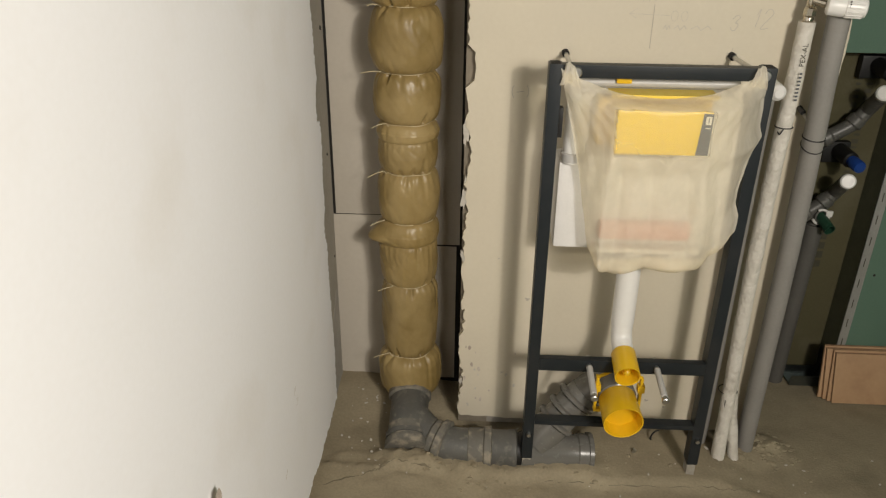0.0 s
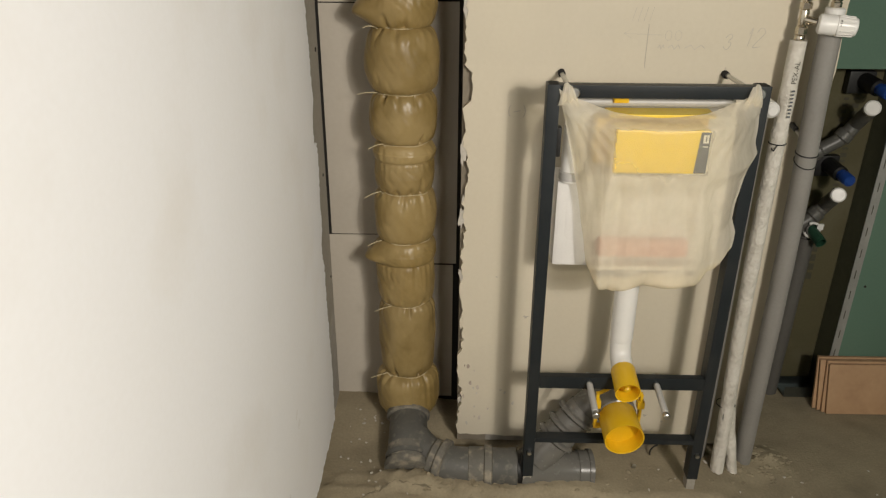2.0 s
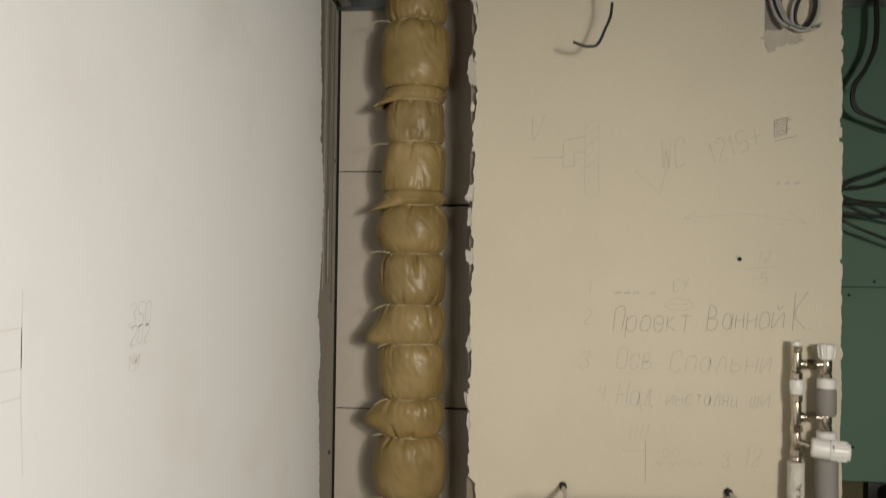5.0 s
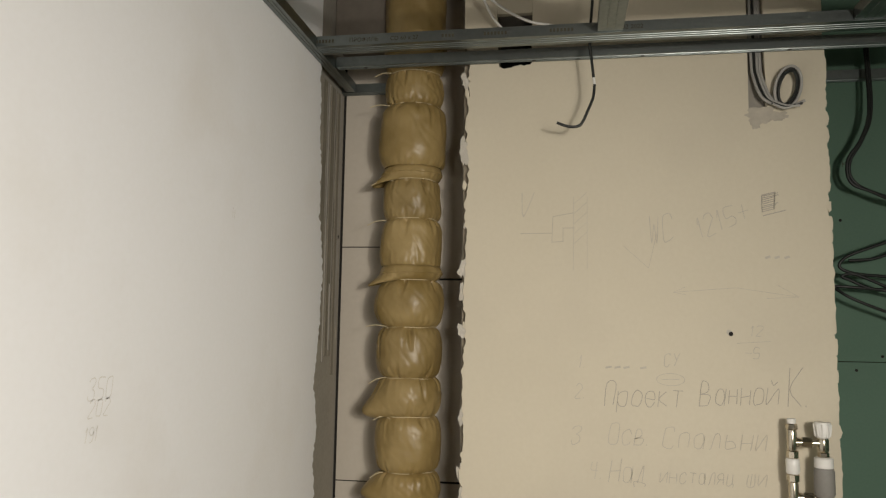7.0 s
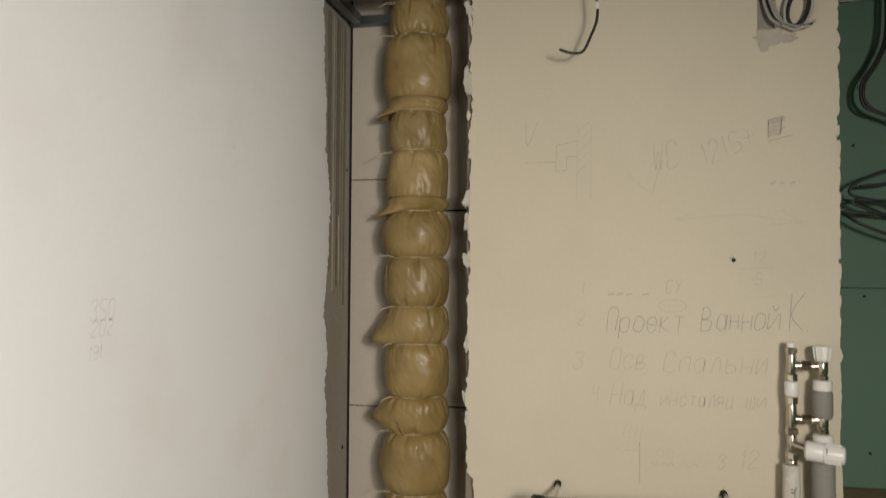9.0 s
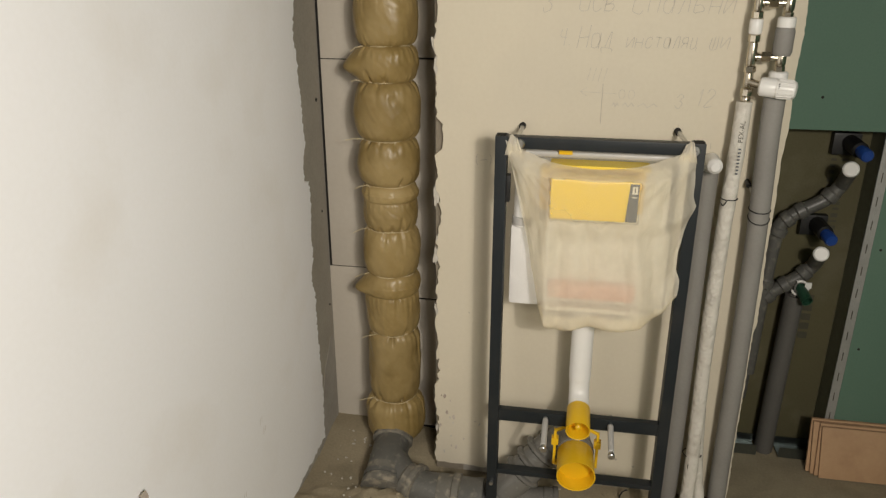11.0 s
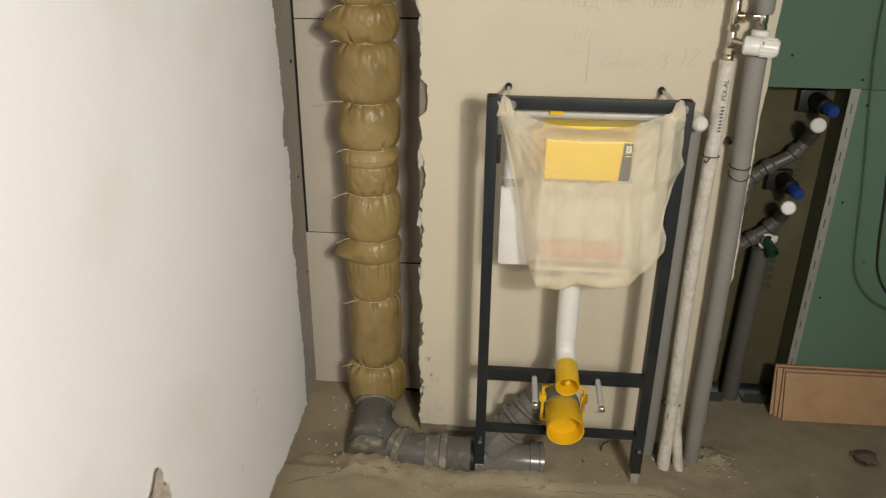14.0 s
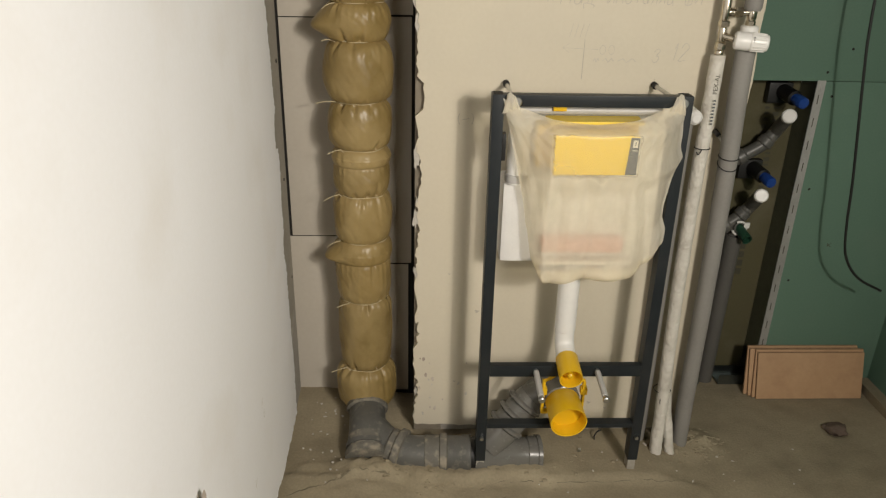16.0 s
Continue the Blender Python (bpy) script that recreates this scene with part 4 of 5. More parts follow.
# ---- carrier bag hung over the cistern ----
def bag_mesh():
    def left(v):
        pts = [(0, 0.186), (0.05, 0.190), (0.12, 0.200), (0.3, 0.222), (0.55, 0.250), (0.8, 0.272), (0.93, 0.283), (1, 0.300)]
        return np.interp(v, *zip(*pts))

    def right(v):
        pts = [(0, 0.640), (0.08, 0.644), (0.28, 0.650), (0.34, 0.658), (0.42, 0.642), (0.6, 0.630), (0.72, 0.626), (0.80, 0.640), (0.90, 0.638), (1, 0.612)]
        return np.interp(v, *zip(*pts))

    def top(u):
        return 1.198 - 0.052 * (1 - abs(2 * u - 1) ** 1.6) ** 0.75

    def low(u):
        return np.interp(u, [0, 0.05, 0.16, 0.4, 0.65, 0.8, 0.92, 1], [0.730, 0.708, 0.704, 0.722, 0.716, 0.722, 0.742, 0.766])

    nu, nv = 70, 70
    bm = bmesh.new()
    layers = []
    for back in (0, 1):
        rows = []
        for j in range(nv + 1):
            v = j / nv
            row = []
            for i in range(nu + 1):
                u = i / nu
                zt, zl = top(u), low(u)
                z = zt + (zl - zt) * v
                x0, x1 = left(v), right(v)
                x = x0 + (x1 - x0) * u
                # a tent drawn from the two handles over the access cover, hanging free below it
                inx = max(0.0, min(1.0, (x - x0) / (0.304 - x0) if x < 0.304 else 1.0, (x1 - x) / (x1 - 0.514)))
                inx = inx ** 0.85
                inz = max(0.0, min(1.0, 0.35 * inx + (zt + 0.004 - z) / max(0.02, zt - 1.118)))
                below = max(0.0, min(1.0, (1.034 - z) / 0.07))
                below = below * below * (3 - 2 * below)
                out = inx * inz * (0.0965 - 0.020 * below - 0.016 * max(0.0, min(1.0, (1.0 - z) / 0.25)))
                y = 1.694 - out
                on_cover = max(0.0, min(1.0, (x - 0.292) / 0.014, (0.526 - x) / 0.014, (z - 1.018) / 0.016, (1.142 - z) / 0.014))
                free = 1 - on_cover
                hang = free * min(1.0, v * 3)
                y += 0.008 * hang * noise.noise(Vector((x * 11, z * 3.0, 1.0))) + 0.004 * hang * noise.noise(Vector((x * 26, z * 6, 4)))
                # folds that fan out from the two lower corners of the cover
                for fx, lean in ((0.304, -0.35), (0.514, 0.28)):
                    d = (x - fx) - lean * (1.03 - z) * 0.4
                    y -= 0.010 * below * math.exp(-(d / (0.012 + 0.05 * max(0.0, 1.03 - z))) ** 2)
                fold = 1 - 2 * abs(math.sin(x * 30 + (x - 0.41) * z * 16 + 1.8 * noise.noise(Vector((x * 4, z * 2, 7)))))
                y += 0.0045 * fold * hang * (0.25 + 0.75 * below)
                y += 0.0045 * (1 - 2 * abs(noise.noise(Vector((x * 10 + z * 8, z * 7 - x * 5, 11))))) * hang
                # stretch lines towards the handles
                for hx, s1 in ((x0, 1), (x1, -1)):
                    ang = math.atan2(max(1e-4, zt + 0.02 - z), s1 * (x - hx) + 1e-4)
                    y += 0.0022 * math.sin(ang * 26) * max(0.0, 1 - v * 2.2) * free
                edge = min(u, 1 - u, 1 - v) * 22
                y += 0.020 * math.exp(-edge * 2.2) * (v > 0.12)
                if back:
                    y = max(y + 0.003, y + 0.014 * (1 - math.exp(-edge))) if v > 0.9 else y + 0.004
                row.append(bm.verts.new((x + 0.003 * noise.noise(Vector((z * 20, u, 2))), min(y, 1.6995), z)))
            rows.append(row)
        layers.append(rows)
        if back:
            continue
        for r, s in zip(rows, rows[1:]):
            for i in range(nu):
                bm.faces.new((r[i], r[i + 1], s[i + 1], s[i]))
    f, k = layers
    for i in range(nu):  # folded-up bottom hem
        for j in range(nv - 7, nv):
            bm.faces.new((k[j][i], k[j + 1][i], k[j + 1][i + 1], k[j][i + 1]))
        bm.faces.new((f[nv][i], f[nv][i + 1], k[nv][i + 1], k[nv][i]))
    bmesh.ops.delete(bm, geom=[v for v in bm.verts if not v.link_faces], context="VERTS")
    return bm


bag = thing("plastic_bag", (0.41, 1.66, 0.71), "thin milky translucent carrier bag hung over the cistern frame", "plastic bag")
part("bag_body", bag_mesh(), FILM, bag, sharp=180)
for cx, s in ((0.203, 1), (0.628, -1)):
    bm = bmesh.new()
    rows = []
    for j in range(9):
        t = j / 8
        row = []
        for i in range(11):
            u = i / 10
            w = 0.012 + 0.020 * t
            x = cx + s * (u - 0.35) * w * 1.6
            row.append(bm.verts.new((x, 1.6925 - 0.007 * math.sin(math.pi * t) + 0.003 * math.sin(u * 17 + cx * 40), 1.2095 - 0.050 * t + 0.004 * math.sin(u * 5))))
        rows.append(row)
    for r, q in zip(rows, rows[1:]):
        for i in range(10):
            bm.faces.new((r[i], r[i + 1], q[i + 1], q[i]))
    part("bag_handle", bm, FILM, bag, "crumpled bag handle", 180)

# ---- heating pipes and valves ----
for k, pts in enumerate(([(0.764, 1.845, 1.285), (0.762, 1.842, 1.15), (0.755, 1.832, 0.90), (0.754, 1.828, 0.62), (0.757, 1.822, 0.36), (0.757, 1.808, 0.18), (0.752, 1.792, 0.08), (0.750, 1.780, -0.01)],
                         [(0.764, 1.838, 0.40), (0.770, 1.838, 0.30), (0.778, 1.832, 0.20), (0.792, 1.812, 0.09), (0.806, 1.790, -0.01)])):
    hp = thing("heating_pipe", pts[-1], "white-sleeved heating pipe rising from the screed" if k == 0 else "white-sleeved heating pipe bending into the screed", "pipe", "heating pipes")
    path = smooth_path(pts, 10)
    rad = [(0.0195 if k == 0 else 0.0165) * (1 + 0.08 * noise.noise(p * 22)) for p in path]
    part("sleeve", tube(path, rad, 20), WHITE_FOAM, hp)
    if k == 0:
        bm = tube([(p[0] + 0.0205 * math.cos(t), p[1] + 0.0205 * math.sin(t), p[2]) for p in [(0.7592, 1.838, 1.035)] for t in (0.26 * i for i in range(25))], 0.0016, 6)
        bm = tube(smooth_path([(0.752, 1.818, 1.035), (0.742, 1.812, 1.022), (0.735, 1.810, 1.030)], 4), 0.0015, 6, bm=bm)
        part("binding_wire", bm, BLACK_PLASTIC, hp, "thin black binding wire")
        bm = tube([(0.757 + 0.026 * math.cos(t), 1.828 + 0.026 * math.sin(t), 0.245) for t in (0.26 * i for i in range(25))], 0.0016, 6)
        bm = tube(smooth_path([(0.748, 1.803, 0.245), (0.745, 1.797, 0.215), (0.752, 1.795, 0.18)], 4), 0.0015, 6, bm=bm)
        part("binding_wire", bm, BLACK_PLASTIC, hp)
        writing("PEX-AL", 0.017, Matrix.Translation((0.7690, 1.8225, 1.185)) @ Euler((radians(90), radians(-90), 0)).to_matrix().to_4x4(), PRINT, hp, "print", thin=-0.002, shear=0)
        for k in range(8):  # illegible print
            part("print_bar", box(0.7605, 0.7665, 1.8150, 1.8165, 1.105 + 0.0090 * k, 1.109 + 0.0090 * k), LABEL_GREY, hp)

valves = thing("valve_manifold", (0.79, 1.84, 1.29), "nickel valve manifold with white caps and a thermostatic head", "valve")
VX, VY, HX, HY = 0.765, 1.845, 0.832, 1.840


def fitting(z0, z1, r, name, mat, x=VX, y=VY, sides=20):
    return part(name, tube(*along((x, y, z0), (x, y, z1), [(0, r * 0.85), (0.12, r), (0.88, r), (1, r * 0.85)]), sides=sides), mat, valves)


fitting(1.562, 1.574, 0.010, "end_plug", WHITE)
fitting(1.548, 1.562, 0.013, "hex_collar", NICKEL, sides=6)
fitting(1.500, 1.548, 0.0115, "tee_body", NICKEL)
fitting(1.482, 1.500, 0.0145, "union_nut", NICKEL, sides=8)
fitting(1.447, 1.482, 0.0155, "white_coupling", WHITE)
fitting(1.428, 1.447, 0.0145, "union_nut", NICKEL, sides=8)
fitting(1.372, 1.428, 0.0115, "tee_body", NICKEL)
fitting(1.356, 1.372, 0.0145, "hex_collar", NICKEL, sides=6)
fitting(1.318, 1.356, 0.0110, "tee_body", NICKEL)
fitting(1.298, 1.318, 0.0150, "press_sleeve", NICKEL, sides=8)
fitting(1.280, 1.298, 0.0120, "press_sleeve", NICKEL)
for z in (1.519, 1.393):
    part("side_branch", rod((VX, VY, z), (HX, HY, z), 0.0085, 16), NICKEL, valves)
    part("branch_nut", rod((VX + 0.022, VY - 0.001, z), (VX + 0.042, VY - 0.003, z), 0.0135, 6), NICKEL, valves)
    part("branch_ring", rod((VX + 0.012, VY, z), (VX + 0.018, VY, z), 0.0115, 16), NICKEL, valves)
    part("angle_valve", tube(*along((HX, HY, z - 0.022), (HX, HY, z + 0.016), [(0, 0.009), (0.2, 0.0125), (0.8, 0.0125), (1, 0.009)]), sides=16), NICKEL, valves)
fitting(1.484, 1.499, 0.0125, "valve_nut", NICKEL, HX, HY, 6)
knob = part("hand_knob", tube(*along((HX, HY, 1.530), (HX, HY, 1.568), [(0, 0.010), (0.1, 0.0155), (0.85, 0.0195), (1, 0.017)]), sides=20), WHITE, valves, "white hand-wheel cap")
for k in range(10):
    t = 2 * math.pi * k / 10
    part("knob_ridge", rod((HX + 0.0165 * math.cos(t), HY + 0.0165 * math.sin(t), 1.536), (HX + 0.0195 * math.cos(t), HY + 0.0195 * math.sin(t), 1.563), 0.002, 6), WHITE, knob)
fitting(1.462, 1.488, 0.0210, "white_nut", WHITE, HX, HY, 12)
fitting(1.398, 1.464, 0.0225, "foam_sleeve", FOAM, HX, HY, 24)
fitting(1.358, 1.374, 0.0125, "valve_nut", NICKEL, HX, HY, 6)
fitting(1.336, 1.361, 0.0225, "white_nut", WHITE, HX, HY, 14)
part("head_stem", rod((VX, VY, 1.334), (0.790, 1.822, 1.329), 0.0095, 16), NICKEL, valves)
head = part("thermostatic_head", tube(*along((0.786, 1.814, 1.328), (0.866, 1.786, 1.324), [(0, 0.017), (0.05, 0.0225), (0.42, 0.0235), (0.44, 0.0225), (0.47, 0.0225), (0.49, 0.0240), (0.90, 0.0215), (0.97, 0.019), (1, 0.012)]), sides=28), WHITE, valves, "white ribbed thermostatic valve head")
for k in range(16):
    t = 2 * math.pi * k / 16
    d = (Vector((0.866, 1.786, 1.324)) - Vector((0.786, 1.814, 1.328))).normalized()
    s = d.orthogonal().normalized()
    w = d.cross(s)
    c = Vector((0.786, 1.814, 1.328)) + (s * math.cos(t) + w * math.sin(t)) * 0.0232
    part("grip_rib", rod(c + d * 0.043, c + d * 0.076 - (s * math.cos(t) + w * math.sin(t)) * 0.0015, 0.0017, 6), WHITE, head)
for k in range(5):
    c = Vector((0.8235, 1.7768 + 0.0, 1.316 + 0.0055 * k))
    part("scale_mark", box(c.x - 0.0016, c.x + 0.0016, c.y - 0.0006 + 0.0006 * abs(k - 2), c.y + 0.002, c.z, c.z + 0.003), BLACK_PLASTIC, head)

foam = thing("insulated_pipe", (0.852, 1.85, 0.0), "thick grey foam-insulated pipe standing on the screed", "pipe", "insulated pipes")
path = smooth_path([(0.832, 1.838, 1.335), (0.833, 1.840, 1.20), (0.841, 1.842, 0.95), (0.846, 1.844, 0.60), (0.848, 1.848, 0.25), (0.851, 1.852, -0.01)], 8)
part("sleeve", tube(path, [0.0258 * (1 + 0.025 * noise.noise(p * 14)) for p in path], 28), FOAM, foam)
bm = tube([(0.8395 + 0.0268 * math.cos(t), 1.842 + 0.0268 * math.sin(t), 1.008 + 0.004 * math.sin(t)) for t in (0.26 * i for i in range(25))], 0.0017, 6)
bm = tube([(0.8400 + 0.0268 * math.cos(t), 1.842 + 0.0268 * math.sin(t), 0.985 + 0.012 * math.sin(t)) for t in (0.26 * i for i in range(25))], 0.0015, 6, bm=bm)
part("binding_wire", bm, BLACK_PLASTIC, foam, "twisted black binding wire")
part("pipe_hook", rod((0.809, 1.888, 1.069), (0.817, 1.842, 1.050), 0.0045, 12, chamfer=0.001), ZINC, foam, "zinc wall hook")
part("hook_plug", rod((0.809, 1.889, 1.069), (0.809, 1.862, 1.064), 0.007, 12), BLACK_PLASTIC, foam)

foam2 = thing("insulated_pipe", (0.708, 1.855, 0.0), "grey foam-insulated water pipe with a white elbow feeding the cistern", "pipe", "insulated pipes")
path = smooth_path([(0.702, 1.850, 1.105), (0.703, 1.852, 0.90), (0.706, 1.854, 0.55), (0.708, 1.855, 0.20), (0.708, 1.855, -0.01)], 8)
part("sleeve", tube(path, [0.0250 * (1 + 0.025 * noise.noise(p * 14)) for p in path], 24), FOAM, foam2)
part("white_elbow", tube(smooth_path([(0.702, 1.850, 1.090), (0.702, 1.848, 1.122), (0.702, 1.832, 1.136), (0.702, 1.800, 1.136), (0.702, 1.775, 1.135)], 5), [0.0215] * 8 + [0.019] * 13, 22), WHITE, foam2, "white plastic elbow")
part("elbow_end", rod((0.702, 1.785, 1.135), (0.702, 1.762, 1.134), 0.0185, 20, chamfer=0.008), WHITE, foam2)

# ---- pipes inside the recess ----
PY = 2.252
def recess_drain(pts, cap_from, cap_to, r, label):
    d = thing("recess_drain", pts[0], label, "pipe", "recess drains")
    path = smooth_path(pts, 7)
    part("run", tube(path, r, 24), PVC, d)
    for k in range(1, len(pts) - 1):
        a, b = Vector(pts[k]), Vector(pts[k + 1])
        u = (b - a).normalized()
        part("socket", tube(*along(a - u * 0.004, a + u * 0.030, [(0, r), (0.15, r + 0.005), (0.8, r + 0.005), (0.85, r + 0.002), (1, r)]), sides=24), PVC, d)
    part("outlet", tube(smooth_path([pts[-1], tuple(Vector(pts[-1]).lerp(Vector(cap_from), 0.6)), cap_from], 4), r, 24), PVC, d)
    u = (Vector(cap_to) - Vector(cap_from)).normalized()
    part("cap", tube(*along(cap_from, cap_to, [(0, r * 0.95), (0.1, r + 0.001), (0.85, r + 0.001), (1, r - 0.003)]), sides=28), WHITE, d, "white round end cap")
    return d


recess_drain([(0.985, PY, 0.30), (0.992, PY, 0.62), (1.002, PY, 0.80), (1.018, PY, 0.846), (1.052, PY, 0.876), (1.130, PY, 0.926), (1.164, PY, 0.972)], (1.152, 2.165, 1.040), (1.143, 2.142, 1.050), 0.0215, "grey drain pipe with a white end cap")
recess_drain([(0.972, PY + 0.006, 0.20), (0.980, PY + 0.006, 0.50), (1.000, PY + 0.003, 0.580), (1.044, PY, 0.624), (1.098, PY, 0.668), (1.130, PY, 0.706)], (1.118, 2.175, 0.772), (1.112, 2.152, 0.780), 0.0215, "lower grey drain pipe with a white end cap in the recess")


def outlet_bracket(x, z, label):
    b = thing("water_outlet", (x, 2.29, z), label, "water outlet", "water outlets")
    part("bracket", box(x - 0.060, x + 0.020, 2.268, 2.297, z - 0.028, z + 0.040, 0.008), BLACK_PLASTIC, b)
    part("body", rod((x - 0.012, 2.275, z + 0.012), (x - 0.004, 2.195, z + 0.004), 0.024, 20, chamfer=0.004), BLACK_PLASTIC, b)
    p = part("plug", tube(*along((x - 0.005, 2.205, z + 0.005), (x, 2.145, z), [(0, 0.0165), (0.3, 0.0165), (0.34, 0.0150), (0.38, 0.0185), (0.93, 0.0185), (1, 0.016)]), sides=24), BLUE, b, "blue plastic test plug")
    part("plug_face", rod((x, 2.1452, z), (x, 2.1425, z), 0.012, 20, chamfer=0.001), BLUE, p)


outlet_bracket(1.182, 1.088, "black plastic water outlet bracket with a blue plug")
outlet_bracket(1.132, 0.826, "lower black water outlet bracket with a blue plug")
supply = thing("recess_supply", (1.075, 2.24, 0.04), "grey insulated supply pipe ending in an open green stub", "pipe")
path = smooth_path([(1.088, 2.248, 0.600), (1.084, 2.248, 0.40), (1.080, 2.246, 0.20), (1.077, 2.244, 0.0)], 8)
part("sleeve", tube(path, 0.030, 24), SHADED_FOAM, supply)
part("elbow", tube(smooth_path([(1.088, 2.248, 0.59), (1.090, 2.245, 0.625), (1.094, 2.225, 0.633)], 5), 0.020, 20), SHADED_FOAM, supply)
part("white_ring", tube([(1.092 + 0.024 * math.cos(t), 2.222, 0.634 + 0.024 * math.sin(t)) for t in (radians(-160 + 10 * i) for i in range(29))] , 0.0042, 8), WHITE, supply)
part("ring_tab", box(1.104, 1.124, 2.216, 2.224, 0.636, 0.656, 0.002), WHITE, supply)
bm = tube([(1.094, 2.235, 0.632), (1.104, 2.190, 0.614), (1.107, 2.176, 0.608), (1.107, 2.177, 0.6083), (1.100, 2.205, 0.620)], [0.0175, 0.0175, 0.0175, 0.0145, 0.0145], 22, straight=True)
part("open_stub", bm, DARK_GREEN, supply, "open dark green pipe end")

# ---- metal stud and floor track ----
stud = thing("metal_stud", (1.252, 2.25, 0.0), "galvanised ribbed steel wall stud edging the recess", "stud")
part("web", box(1.2385, 1.2395, 2.2005, 2.298, 0.0, 1.150), GALV, stud)
part("flange", box(1.2395, 1.2670, 2.1985, 2.1995, 0.004, 1.150), GALV_DULL, stud)
for k in range(4):
    part("rib", rod((1.2435 + 0.0058 * k, 2.1985, 0.01), (1.2435 + 0.0058 * k, 2.1985, 1.148), 0.0012, 6), GALV_DULL, stud)
for k in range(14):
    z = 0.10 + k * 0.075
    part("stamp_bar", box(1.2500, 1.2528, 2.1968, 2.1972, z, z + 0.03), PRINT, stud)
track = thing("floor_track", (1.10, 2.23, 0.0), "dusty steel floor track cut short in the recess", "track")
for x0, x1 in ((0.93, 1.045), (1.118, 1.236)):
    part("channel", box(x0, x1, 2.205, 2.270, 0.004, 0.008), GALV, track)
    part("lip", box(x0, x1, 2.2035, 2.2050, 0.002, 0.042), GALV, track)
    part("lip", box(x0, x1, 2.270, 2.2715, 0.002, 0.042), GALV, track)

# ---- plywood offcuts ----
for k, (dx, lean, h) in enumerate(((0.0, 0.0, 0.172), (-0.012, 0.0105, 0.178), (-0.022, 0.021, 0.176), (-0.034, 0.0315, 0.180))):
    x0, x1 = 1.226 + dx, 1.620 + dx * 0.9 + 0.004 * k
    board = thing("plywood_board", (x0, 2.108 + lean, 0.003), "reddish-brown plywood offcut leaning on the green wall", "board", "plywood offcuts")
    bm = box(x0, x1, 2.108 + lean, 2.1175 + lean, 0.003, h, 0.0006)
    for v in bm.verts:
        v.co.y += v.co.z * 0.26
        v.co.x += 0.004 * (v.co.z / 0.17) * (1 if k % 2 else -1)
    part("panel", bm, PLY, board)
    for q in (0.0022, 0.0058):
        bm = box(x0 - 0.0006, x1 + 0.0006, 2.108 + lean + q, 2.108 + lean + q + 0.0018, 0.0034, h + 0.0005)
        for v in bm.verts:
            v.co.y += v.co.z * 0.26
            v.co.x += 0.004 * (v.co.z / 0.17) * (1 if k % 2 else -1)
        part("dark_ply", bm, PLY_EDGE, board)

# ---- debris ----
clod = thing("rubble_clod", (1.43, 1.925, 0.0), "brown lump of rubble in a shallow floor hollow", "rubble")
bm = bmesh.new()
bmesh.ops.create_icosphere(bm, subdivisions=3, radius=1)
for v in bm.verts:
    k = 1 + 0.35 * noise.noise(v.co * 1.7) + 0.12 * noise.noise(v.co * 5)
    v.co = Vector((1.437 + v.co.x * 0.036 * k, 1.930 + v.co.y * 0.030 * k, 0.004 + v.co.z * 0.020 * k))
part("lump", bm, MUD, clod, sharp=50)
bm = bmesh.new()
bmesh.ops.create_icosphere(bm, subdivisions=2, radius=1)
for v in bm.verts:
    k = 1 + 0.3 * noise.noise(v.co * 2 + Vector((5, 0, 0)))
    v.co = Vector((1.405 + v.co.x * 0.014 * k, 1.948 + v.co.y * 0.012 * k, 0.0 + v.co.z * 0.010 * k))
part("lump", bm, MUD, clod)
rng = random.Random(77)
bm = bmesh.new()
for i in range(75):
    if i < 45:
        x, y = rng.gauss(-0.30, 0.07), rng.uniform(1.62, 2.06)
    else:
        x, y = rng.uniform(-0.2, 1.3), rng.uniform(1.62, 1.90)
    if x < -0.405:
        continue
    s = rng.uniform(0.0012, 0.0045) * (1.3 if i % 9 == 0 else 1)
    made = bmesh.ops.create_icosphere(bm, subdivisions=1, radius=s)["verts"]
    sx, a = rng.uniform(0.7, 2.2), rng.uniform(0, 3.1)
    z = floor_height(x, y)
    for v in made:
        c = v.co.copy()
        c.x *= sx
        c = Matrix.Rotation(a, 3, "Z") @ c
        v.co = Vector((x + c.x, y + c.y, z + c.z * 0.6 + s * 0.3))
crumbs = part("plaster_crumbs", bm, CHIP, None)
tagged(crumbs, "scattered white plaster crumbs on the screed", "crumbs", kind="stuff")
bm = bmesh.new()
for i in range(240):
    cx, cy, w = rng.choice(((0.86, 1.86, 0.06), (0.95, 1.87, 0.05), (0.78, 1.79, 0.05), (-0.12, 1.70, 0.10), (0.05, 1.69, 0.08), (0.35, 1.70, 0.12), (0.92, 1.80, 0.05)))
    x, y = rng.gauss(cx, w), rng.gauss(cy, w * 0.5)
    s = rng.uniform(0.002, 0.008)
    z = floor_height(x, y)
    made = bmesh.ops.create_icosphere(bm, subdivisions=1, radius=s)["verts"]
    for v in made:
        k = 1 + 0.5 * noise.noise(v.co * 200 + Vector((i, 0, 0)))
        v.co = Vector((x + v.co.x * k * 1.3, y + v.co.y * k, z + v.co.z * k * 0.6))
grit = part("mortar_grit", bm, CONCRETE, None)
tagged(grit, "crumbled mortar grit round the pipe feet", "grit", kind="stuff")
# ragged dark strips laid just above the screed along the mortar bed
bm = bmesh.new()
